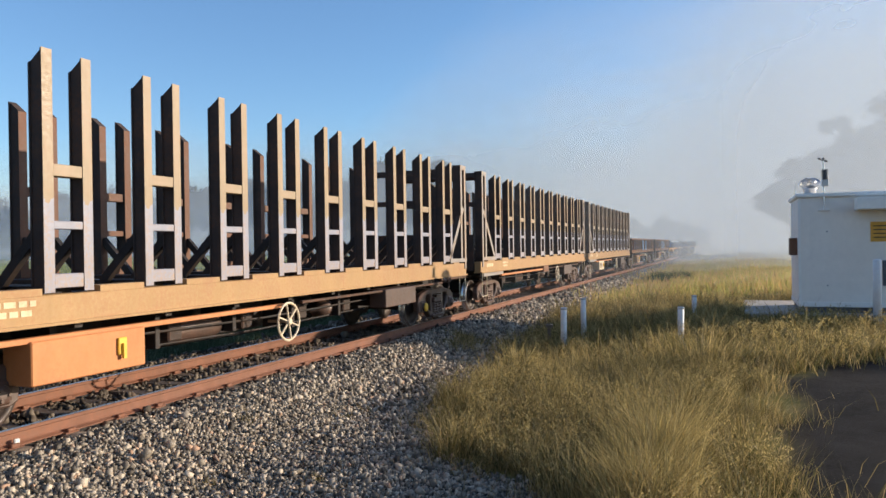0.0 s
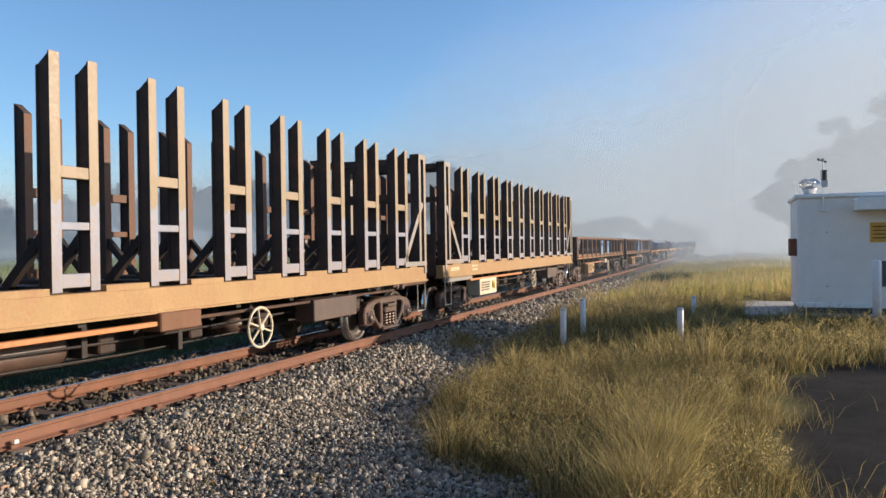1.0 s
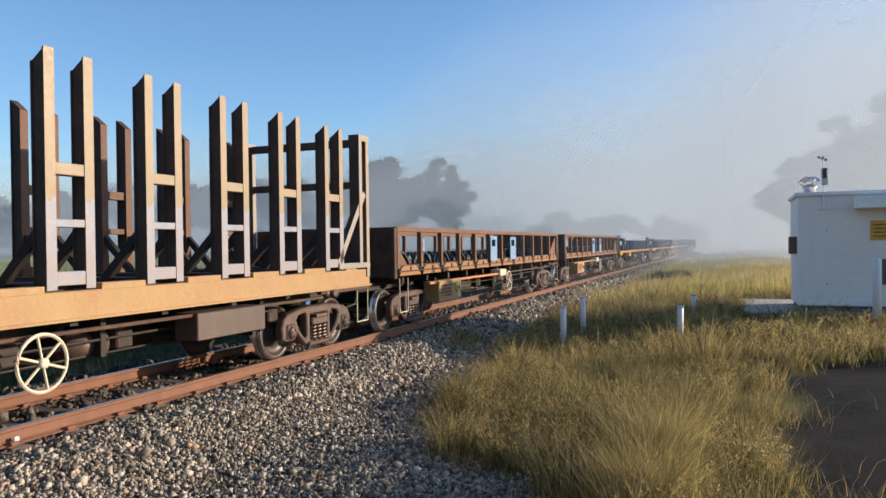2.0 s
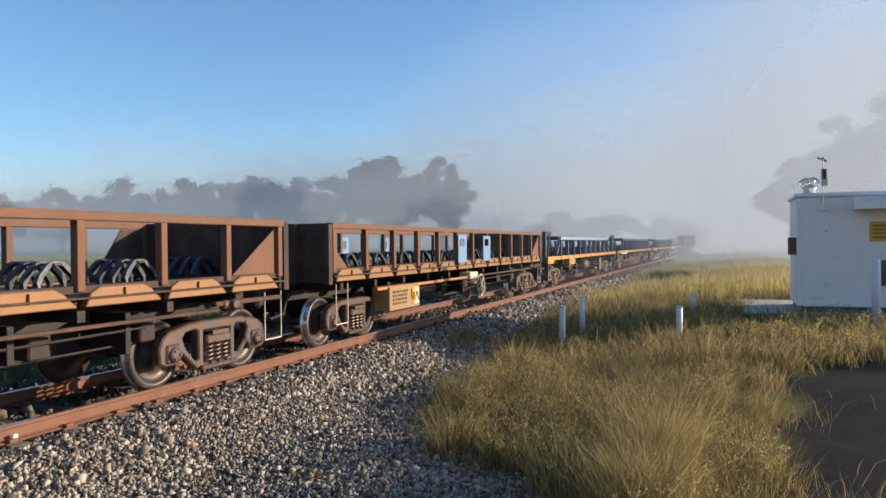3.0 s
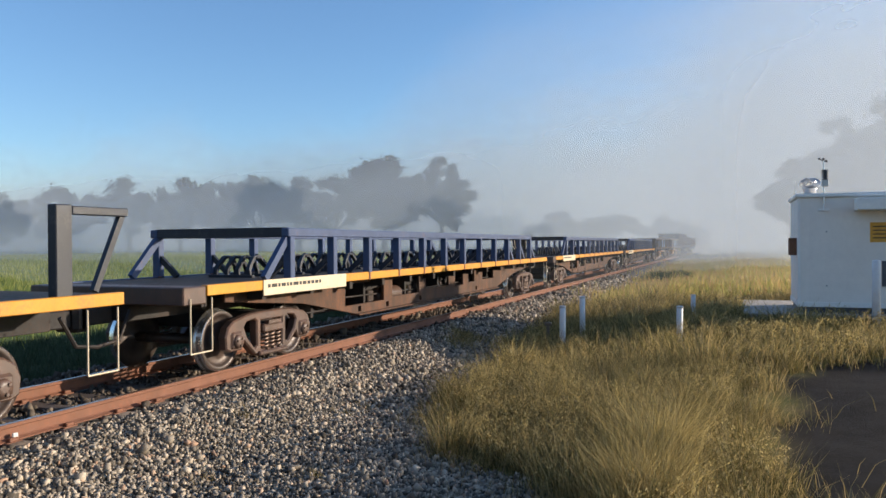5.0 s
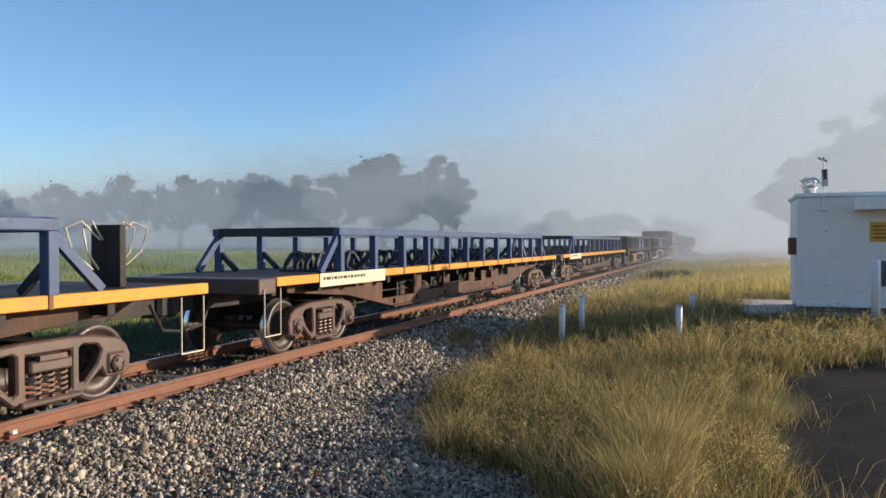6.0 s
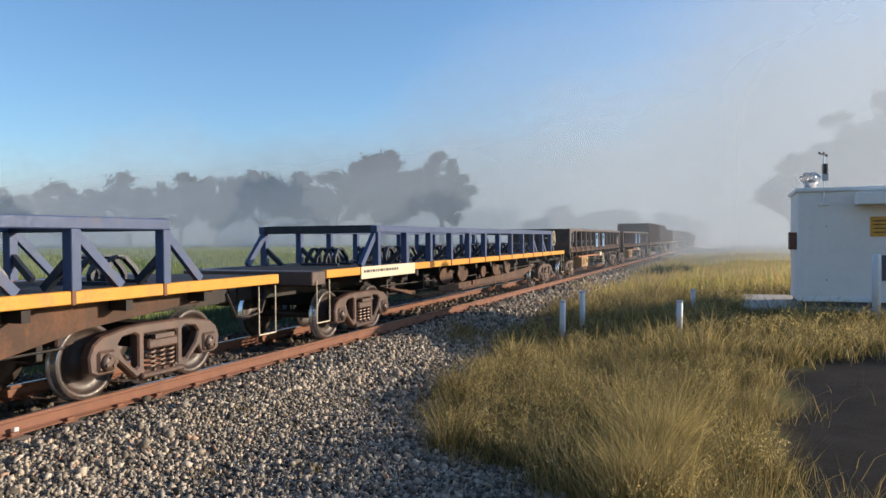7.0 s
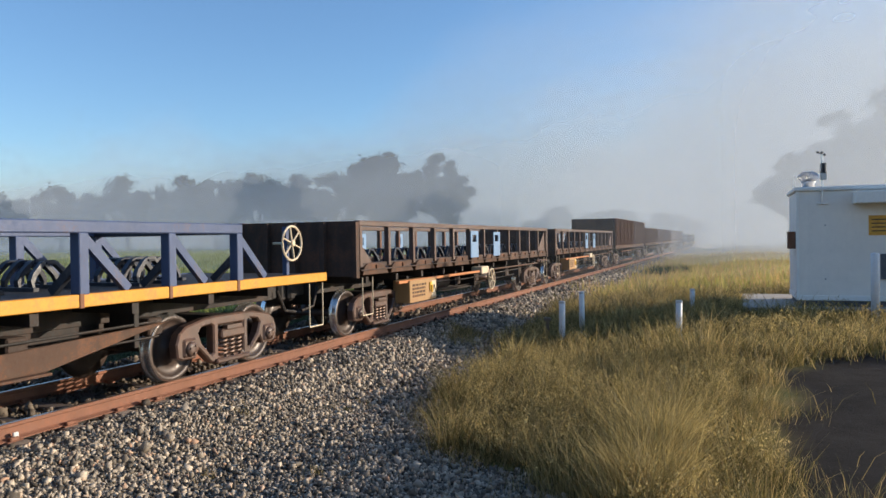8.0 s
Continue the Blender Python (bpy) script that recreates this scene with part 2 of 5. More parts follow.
def fog_material(name, dist, low, high, amount, east, west):
    """A thin veil of mist: light passes through it or is scattered; it thins out upwards, and lies lower away from the sun."""
    m, t, b, out = nodes_of(name)
    t.nodes.remove(b)
    c = t.nodes.new("ShaderNodeTexCoord")
    s = t.nodes.new("ShaderNodeSeparateXYZ")
    t.links.new(c.outputs["Object"], s.inputs[0])

    def ranged(src, v, smooth=False):
        n = t.nodes.new("ShaderNodeMapRange")
        n.interpolation_type = "SMOOTHSTEP" if smooth else "LINEAR"
        for i in range(4):
            n.inputs[i + 1].default_value = v[i]
        t.links.new(src, n.inputs[0])
        return n.outputs[0]

    def maths(op, p, q):
        n = t.nodes.new("ShaderNodeMath")
        n.operation = op
        for sock, v in zip(n.inputs, (p, q)):
            if isinstance(v, (int, float)):
                sock.default_value = v
            else:
                t.links.new(v, sock)
        return n.outputs[0]

    lie = ranged(s.outputs["X"], (-0.45 * dist, 0.16 * dist, 0.55, 1.15))
    drift = ranged(tex_noise(t, 0.035, 4, 0.55, "Object", (1, 1, 2.2)), (0.25, 0.75, 0.75, 1.3))
    z = maths("DIVIDE", s.outputs["Z"], maths("MULTIPLY", lie, drift))
    thin = ranged(z, (low, high, 1.0, 0.004), True)
    here = maths("ADD", ranged(s.outputs["X"], (7.5 - 0.16 * dist, 7.5 + 0.11 * dist, amount, east), True), ranged(s.outputs["X"], (-9.0, -38.0, 0.0, west)))
    fade = ranged(s.outputs["X"], (7.5 + 0.16 * dist, 7.5 + 0.50 * dist, 1.0, 0.0), True)
    thick = maths("MULTIPLY", maths("MULTIPLY", thin, here), fade)
    d, tl, tp = (t.nodes.new("ShaderNodeBsdf" + k) for k in ("Diffuse", "Translucent", "Transparent"))
    for n in (d, tl):
        n.inputs["Color"].default_value = (0.50, 0.56, 0.645, 1)
    veil, whole = t.nodes.new("ShaderNodeMixShader"), t.nodes.new("ShaderNodeMixShader")
    veil.inputs[0].default_value = 0.65
    t.links.new(d.outputs[0], veil.inputs[1])
    t.links.new(tl.outputs[0], veil.inputs[2])
    t.links.new(thick, whole.inputs[0])
    t.links.new(tp.outputs[0], whole.inputs[1])
    t.links.new(veil.outputs[0], whole.inputs[2])
    t.links.new(whole.outputs[0], out.inputs["Surface"])
    return m


# ---------------------------------------------------------------- mesh tools
def part(name, bm, material, parent=None, label=""):
    me = bpy.data.meshes.new(name)
    bmesh.ops.recalc_face_normals(bm, faces=bm.faces[:])
    bm.to_mesh(me)
    bm.free()
    for m in (material if isinstance(material, (list, tuple)) else (material,)):
        me.materials.append(m)
    ob = new(name, me)
    if parent is not None:
        ob.parent = parent
    return tagged(ob, label)


def again(ob, x=0, y=0, z=0, parent=None):
    """A second object on the same mesh."""
    o = new(ob.name.split(".")[0], ob.data)
    o.parent = parent if parent is not None else ob.parent
    o.location = (x, y, z)
    return o


def box(bm, x0, x1, y0, y1, z0, z1, bevel=0.0):
    r = bmesh.ops.create_cube(bm, size=1)["verts"]
    for v in r:
        v.co = Vector(((x0 + x1) / 2 + v.co.x * (x1 - x0), (y0 + y1) / 2 + v.co.y * (y1 - y0), (z0 + z1) / 2 + v.co.z * (z1 - z0)))
    if bevel:
        es = {e for v in r for e in v.link_edges}
        bmesh.ops.bevel(bm, geom=list(es), offset=bevel, segments=1, affect="EDGES")
    return bm


def cube(*a, bevel=0.006):
    return box(bmesh.new(), *a, bevel=bevel)


def bar(bm, a, b, w, h, up=(0, 0, 1)):
    """A rectangular bar from a to b."""
    a, b = Vector(a), Vector(b)
    d = (b - a)
    f = d.normalized()
    s = f.cross(Vector(up))
    if s.length < 1e-3:
        s = f.cross(Vector((0, 1, 0)))
    s.normalize()
    u = s.cross(f)
    vs = [bm.verts.new(p + s * i * w / 2 + u * j * h / 2) for p in (a, b) for i, j in ((-1, -1), (1, -1), (1, 1), (-1, 1))]
    for q in ((0, 1, 2, 3), (7, 6, 5, 4), (0, 4, 5, 1), (1, 5, 6, 2), (2, 6, 7, 3), (3, 7, 4, 0)):
        bm.faces.new([vs[i] for i in q])
    return bm


def tube(bm, points, r, n=8, closed=False):
    """A round tube along points."""
    ps = [Vector(p) for p in points]
    rings = []
    k = len(ps)
    for i, p in enumerate(ps):
        d = (ps[(i + 1) % k] - ps[i - 1]) if closed else (ps[min(i + 1, k - 1)] - ps[max(i - 1, 0)])
        d.normalize()
        s = d.cross(Vector((0.13, 0.21, 0.97)))
        if s.length < 0.05:
            s = d.cross(Vector((1, 0, 0)))
        s.normalize()
        u = s.cross(d)
        rr = r[i] if isinstance(r, (list, tuple)) else r
        rings.append([bm.verts.new(p + (s * math.cos(2 * math.pi * j / n) + u * math.sin(2 * math.pi * j / n)) * rr) for j in range(n)])
    for i in range(k if closed else k - 1):
        a, b = rings[i], rings[(i + 1) % k]
        for j in range(n):
            bm.faces.new((a[j], a[(j + 1) % n], b[(j + 1) % n], b[j]))
    if not closed:
        bm.faces.new(rings[0][::-1])
        bm.faces.new(rings[-1])
    return bm


def lathe(bm, profile, axis="x", n=28, centre=(0, 0, 0), smooth=True):
    """Turn (radius, along) pairs about an axis."""
    rings = []
    for r, a in profile:
        ring = []
        for j in range(n):
            c, s = math.cos(2 * math.pi * j / n) * r, math.sin(2 * math.pi * j / n) * r
            co = {"x": (a, c, s), "z": (c, s, a), "y": (c, a, s)}[axis]
            ring.append(bm.verts.new(Vector(co) + Vector(centre)))
        rings.append(ring)
    for a, b in zip(rings, rings[1:]):
        for j in range(n):
            f = bm.faces.new((a[j], a[(j + 1) % n], b[(j + 1) % n], b[j]))
            f.smooth = smooth
    for ring in (rings[0], rings[-1]):
        bm.faces.new(ring)
    return bm


def plate(outer, holes, x0, x1, bevel=0.008):
    """A plate in the y-z plane with holes, from x0 to x1."""
    bm = bmesh.new()
    edges = []
    for loop in [outer] + list(holes):
        vs = [bm.verts.new((x0, y, z)) for y, z in loop]
        edges += [bm.edges.new((vs[i], vs[(i + 1) % len(vs)])) for i in range(len(vs))]
    bmesh.ops.triangle_fill(bm, use_beauty=True, use_dissolve=False, edges=edges)
    faces = bm.faces[:]
    r = bmesh.ops.extrude_face_region(bm, geom=faces)
    for v in r["geom"]:
        if isinstance(v, bmesh.types.BMVert):
            v.co.x = x1
    bmesh.ops.recalc_face_normals(bm, faces=bm.faces[:])
    if bevel:
        sharp = [e for e in bm.edges if len(e.link_faces) == 2 and e.calc_face_angle(0) > 1.2]
        bmesh.ops.bevel(bm, geom=sharp, offset=bevel, segments=1, affect="EDGES")
    return bm


def round_poly(cy, cz, ry, rz, n=14):
    return [(cy + ry * math.cos(2 * math.pi * i / n), cz + rz * math.sin(2 * math.pi * i / n)) for i in range(n)]


def arrays_mesh(name, verts, faces, material):
    """A mesh from numpy arrays of vertices and of equal-sided faces."""
    me = bpy.data.meshes.new(name)
    k = faces.shape[1]
    me.vertices.add(len(verts))
    me.vertices.foreach_set("co", verts.astype(np.float32).ravel())
    me.loops.add(faces.size)
    me.loops.foreach_set("vertex_index", faces.astype(np.int32).ravel())
    me.polygons.add(len(faces))
    me.polygons.foreach_set("loop_start", np.arange(0, faces.size, k, dtype=np.int32))
    me.update(calc_edges=True)
    me.materials.append(material)
    return new(name, me)


# ---------------------------------------------------------------- ground
def smooth01(v):
    v = np.clip(v, 0, 1)
    return v * v * (3 - 2 * v)


def grass_edge(y):
    """How far from the track the ballast reaches before the grass starts."""
    return np.interp(y, [-30, 3, 5.6, 6.4, 6.75, 7.2, 9.2, 11.7, 15.4, 25, 60, 400], [7.8, 7.5, 6.5, 5.8, 5.05, 4.72, 3.72, 3.72, 3.05, 2.5, 2.5, 2.5])


def ground_z(x, y):
    x, y = np.asarray(x, float), np.asarray(y, float)
    low = -0.46 + 0.34 * smooth01((x - 4.5) / 5.0) + 0.12 * smooth01((y - 14) / 10) * smooth01((x - 3) / 3)
    low = np.where(x < 0, -0.55 + 1.15 * smooth01((-x - 11) / 24), low)      # the far field lies a little higher
    bed = smooth01((2.95 - np.abs(x)) / 1.25)
    z = low + (-0.215 - low) * bed
    z = z + 0.048 * smooth01((np.abs(x) - 1.02) / 0.2) * (1 - smooth01((np.abs(x) - 1.7) / 0.5))    # ballast heaped over the sleeper ends
    z = z + 0.03 * np.sin(x * 1.3 + 0.7 * y) * np.sin(y * 0.9) * (1 - bed)
    return z


def make_ground():
    xs = np.concatenate([[-2500, -900, -400, -200, -110, -60, -45, -35, -30, -26, -22, -18, -15, -12, -10, -8, -6, -5], np.arange(-4, -1.61, 0.2), np.arange(-1.5, 1.51, 0.1), np.arange(1.6, 12.01, 0.2), [13, 15, 18, 23, 30, 45, 70, 120, 220, 450, 1000, 2500]])
    ys = np.concatenate([[-2500, -600, -150, -60, -25, -10, -5], np.arange(-2, 32.01, 0.25), [33, 35, 38, 42, 48, 55, 65, 80, 100, 130, 170, 230, 320, 500, 900, 2500]])
    gx, gy = np.meshgrid(xs, ys)
    gz = ground_z(gx, gy)
    v = np.stack([gx.ravel(), gy.ravel(), gz.ravel()], 1)
    nx, ny = len(xs), len(ys)
    i = (np.arange(ny - 1)[:, None] * nx + np.arange(nx - 1)[None]).ravel()
    ob = arrays_mesh("ground", v, np.stack([i, i + 1, i + nx + 1, i + nx], 1), GROUND)
    stone = smooth01((grass_edge(v[:, 1]) + 0.15 - v[:, 0]) / 0.4) * smooth01((v[:, 0] + 3.4) / 0.5)
    wob = 0.35 * np.sin(v[:, 1] * 1.1) + 0.2 * np.sin(v[:, 1] * 2.9 + v[:, 0])
    path = smooth01((v[:, 0] - 7.72 + wob * 0.5) / 0.45) * smooth01((13.1 + wob + 0.8 * np.sin(v[:, 0] * 2.1) - v[:, 1]) / 0.9)
    train_shade = 0.8 * smooth01((-v[:, 0] - 2.4) / 0.5) * smooth01((v[:, 0] + 8.8 + wob) / 1.2)     # dark earth tone that paints the train's shade along the far side
    path = np.maximum(path, train_shade)
    far = smooth01((-v[:, 0] - 2) / 2)
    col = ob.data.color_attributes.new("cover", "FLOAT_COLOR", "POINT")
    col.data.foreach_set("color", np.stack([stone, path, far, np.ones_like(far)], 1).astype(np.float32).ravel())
    for p in ob.data.polygons:
        p.use_smooth = True
    tagged(ob, "grass field with grey ballast beside the railway line", "ground", kind="structure")


make_ground()


def make_track():
    track = tagged(new("railway_track"), "single railway track with rusty rails on sleepers in ballast", "track", kind="structure")
    prof = [(-0.070, -0.172), (0.070, -0.172), (0.070, -0.160), (0.020, -0.142), (0.009, -0.130), (0.009, -0.048), (0.035, -0.036), (0.036, -0.006), (0.026, 0.0),
            (-0.026, 0.0), (-0.036, -0.006), (-0.035, -0.036), (-0.009, -0.048), (-0.009, -0.130), (-0.020, -0.142), (-0.070, -0.160)]
    for side in (1, -1):
        bm = bmesh.new()
        a = [bm.verts.new((side * 0.753 + px, -60, pz)) for px, pz in prof]
        b = [bm.verts.new((side * 0.753 + px, 700, pz)) for px, pz in prof]
        for i in range(len(prof)):
            f = bm.faces.new((a[i], a[(i + 1) % len(prof)], b[(i + 1) % len(prof)], b[i]))
            f.material_index = 1 if i == 8 else 0
        part("rail", bm, (RAIL, RAILTOP), track, "rusty steel rail with a polished running top")
    bm = cube(-1.28, 1.28, -0.115, 0.115, -0.33, -0.175, bevel=0.015)
    first = part("sleeper", bm, SLEEPER, track)
    rng = random.Random(4)
    y0 = 5.26 - 0.664 * 30
    first.location = (0, y0, 0)
    spots = []
    for i in range(1, 290):
        o = again(first, rng.uniform(-0.05, 0.05), y0 + 0.664 * i + rng.uniform(-0.03, 0.03), rng.uniform(-0.008, 0.004))
        o.rotation_euler = (0, 0, rng.uniform(-0.02, 0.02))
        if i < 110:
            spots.append(o.location.copy())
    bm = bmesh.new()
    for p in spots:
        for side in (1, -1):
            box(bm, side * 0.753 - 0.12, side * 0.753 + 0.12, p.y - 0.085, p.y + 0.085, -0.178, -0.165)
            for s2 in (1, -1):
                box(bm, side * 0.753 + s2 * 0.085 - 0.028, side * 0.753 + s2 * 0.085 + 0.028, p.y - 0.05, p.y + 0.05, -0.168, -0.128, bevel=0.008)
    part("rail_marker", cube(0.81, 0.84, 5.26, 5.32, -0.165, -0.09, bevel=0.008), WHITE, track, "small pale marker clipped to the rail")
    tagged(part("rail_clips", bm, RAIL, track, "rusty rail clips and base plates"), kind="stuff")


make_track()


def scatter_stones():
    rng = np.random.default_rng(3)
    base = np.array([(x, y, z) for x in (-1, 1) for y in (-1, 1) for z in (-1, 1)]) * 0.62
    quads = np.array([(0, 1, 3, 2), (4, 6, 7, 5), (0, 4, 5, 1), (2, 3, 7, 6), (0, 2, 6, 4), (1, 5, 7, 3)])
    bands = []
    # x range, y range, stones per square metre, size
    for x0, x1, y0, y1, dens, size in ((0.9, 7.6, -4, 3.2, 60, 0.029), (0.9, 7.4, 3.2, 9, 1550, 0.0178), (0.9, 4.4, 9, 15, 1000, 0.0215), (0.9, 3.3, 15, 24, 480, 0.028), (0.9, 2.8, 24, 44, 190, 0.04),
                                       (-2.6, 0.9, 3.5, 14, 320, 0.030), (-2.6, 0.9, 14, 26, 150, 0.04)):
        n = int((x1 - x0) * (y1 - y0) * dens)
        p = np.stack([rng.uniform(x0, x1, n), rng.uniform(y0, y1, n)], 1)
        keep = p[:, 0] < grass_edge(p[:, 1]) + rng.normal(0, 0.16, n) + 0.12 * np.sin(p[:, 1] * 5)
        on_sleeper = (np.abs(((p[:, 1] - 5.26 + 0.332) % 0.664) - 0.332) < 0.13) & (np.abs(p[:, 0]) < 1.12)
        on_rail = np.abs(np.abs(p[:, 0]) - 0.753) < 0.10
        keep &= ~on_rail & (~on_sleeper | (rng.random(n) < 0.10))
        bands.append((p[keep], size))
    pos = np.concatenate([b[0] for b in bands])
    size = np.concatenate([np.full(len(b[0]), b[1]) for b in bands]) * rng.lognormal(0, 0.28, len(pos))
    n = len(pos)
    sc = size[:, None] * np.sort(rng.uniform(0.35, 1.55, (n, 3)), axis=1)
    sc[:, 2] *= 1.15
    shape = base[None] * (1 + rng.normal(0, 0.30, (n, 8, 3)))
    v = shape * sc[:, None]
    ax = rng.normal(size=(n, 3))
    ax /= np.linalg.norm(ax, axis=1)[:, None]
    an = rng.uniform(0, 6.28, n)
    K = np.zeros((n, 3, 3))
    K[:, 0, 1], K[:, 0, 2], K[:, 1, 0], K[:, 1, 2], K[:, 2, 0], K[:, 2, 1] = -ax[:, 2], ax[:, 1], ax[:, 2], -ax[:, 0], -ax[:, 1], ax[:, 0]
    Rm = np.eye(3)[None] + np.sin(an)[:, None, None] * K + (1 - np.cos(an))[:, None, None] * (K @ K)
    v = np.einsum("nij,nkj->nki", Rm, v)
    z = ground_z(pos[:, 0], pos[:, 1]) + size * rng.uniform(-0.2, 1.1, n)
    v += np.concatenate([pos, z[:, None]], 1)[:, None]
    inner = np.abs(pos[:, 0] + 0.75) < 1.65
    for pick, mat, label in ((~inner, STONE, "loose grey crushed stone ballast along the track"), (inner, STONE_OILY, "oily brown ballast between the rails")):
        u = v[pick]
        f = (quads[None] + (np.arange(len(u)) * 8)[:, None, None]).reshape(-1, 4)
        tagged(arrays_mesh("ballast", u.reshape(-1, 3), f, mat), label, "ballast", kind="stuff")


scatter_stones()


def blades(name, pos, height, width, lean, seed, label, material=None, out=None, levels=((0, 1.0), (0.55, 0.75), (1.0, 0.12))):
    """Many bent blades, a quad between each two levels, joined into one piece of grass. out: the way that each one leans."""
    rng = np.random.default_rng(seed)
    n = len(pos)
    h = height * rng.lognormal(0, 0.25, n)
    h = h * np.where((pos[:, 0] > 7.2) & (pos[:, 1] > 13) & (pos[:, 1] < 26), 0.62, 1.0)     # trodden short in front of the hut
    a = rng.uniform(0, 2 * np.pi, n) if out is None else np.arctan2(out[:, 1], out[:, 0]) + rng.normal(0, 0.5, n)
    l = lean * rng.uniform(0.2, 1.0, n) * h
    d = np.stack([np.cos(a), np.sin(a)], 1)
    b = rng.uniform(0, 2 * np.pi, n)
    s = np.stack([np.cos(b), np.sin(b)], 1)
    g = ground_z(pos[:, 0], pos[:, 1]) - 0.02
    rows = []
    for f, wd in levels:
        c = pos + d * (l * f ** 1.8)[:, None]
        zz = g + h * f * (1 - 0.12 * f)
        for sg in (-1, 1):
            q = c + s * (sg * width * wd / 2)[:, None]
            rows.append(np.concatenate([q, zz[:, None]], 1))
    v = np.stack(rows, 1)
    k = len(levels)
    q = np.array([(2 * i, 2 * i + 1, 2 * i + 3, 2 * i + 2) for i in range(k - 1)])
    f = (q[None] + (np.arange(n) * 2 * k)[:, None, None]).reshape(-1, 4)
    return tagged(arrays_mesh(name, v.reshape(-1, 3), f, material or GRASS), label, "grass", kind="stuff")


SHORT = ((0, 1.0), (1.0, 0.2))          # far blades


def tufts(rng, count, x0, x1, y0, y1, per, spread, keep):
    c = np.stack([rng.uniform(x0, x1, count), rng.uniform(y0, y1, count)], 1)
    c = c[keep(c[:, 0], c[:, 1])]
    size = rng.lognormal(0, 0.4, len(c))
    k = np.maximum(2, (per * size).astype(int))
    idx = np.repeat(np.arange(len(c)), k)
    p = c[idx] + rng.normal(0, spread, (len(idx), 2)) * size[idx, None]
    return p, size[idx]


def clumps(rng, count, x0, x1, y0, y1, per, spread, keep):
    """Blades that fan out from common roots: their feet, the size of their clump and the way each leans."""
    c = np.stack([rng.uniform(x0, x1, count), rng.uniform(y0, y1, count)], 1)
    c = c[keep(c[:, 0], c[:, 1])]
    size = rng.lognormal(0, 0.35, len(c))
    idx = np.repeat(np.arange(len(c)), np.maximum(6, (per * size).astype(int)))
    off = rng.normal(0, spread, (len(idx), 2)) * size[idx, None]
    return c[idx] + off, size[idx], off


def seed_heads(rng, near):
    """Loose pale seed heads: many tiny flakes round the tops of the stalks."""
    for x0, x1, y0, y1, count, size, high, label in ((3.4, 10.5, 4.6, 12, 8500, 0.0135, 0.31, "feathery pale seed heads on the grass"), (3.0, 14, 12, 24, 4500, 0.020, 0.31, "feathery pale seed heads on the farther grass")):
        c = np.stack([rng.uniform(x0, x1, count), rng.uniform(y0, y1, count)], 1)
        patch = np.sin(c[:, 0] * 1.7 + 1.0) * np.sin(c[:, 1] * 1.3) + 0.5 * np.sin(c[:, 0] * 4.1 + c[:, 1] * 2.3) + rng.normal(0, 0.5, count)
        c = c[near(c[:, 0], c[:, 1]) & (patch > -0.3)]
        n, k = len(c), 14
        top = high * rng.lognormal(0, 0.2, n)
        u = rng.random((n, k))
        bend = rng.normal(0, 0.09, (n, 1, 2))
        p = c[:, None] + bend * (0.4 + u[..., None]) + rng.normal(0, 0.018, (n, k, 2))
        z = ground_z(c[:, 0], c[:, 1])[:, None] + top[:, None] * (0.62 + 0.42 * u)
        p = np.concatenate([p, z[..., None]], 2).reshape(-1, 3)
        d = rng.normal(size=(len(p), 3)) * np.array([1, 1, 1.8])
        d *= (size * rng.uniform(0.7, 1.6, len(p)) / np.linalg.norm(d, axis=1))[:, None]
        e = np.cross(d, rng.normal(size=d.shape))
        e *= (0.35 * size / np.linalg.norm(e, axis=1))[:, None]
        v = np.stack([p - d, p + e, p + d, p - e], 1).reshape(-1, 3)
        tagged(arrays_mesh("seed_heads", v, np.arange(len(v)).reshape(-1, 4), SEED), label, "grass", kind="stuff")


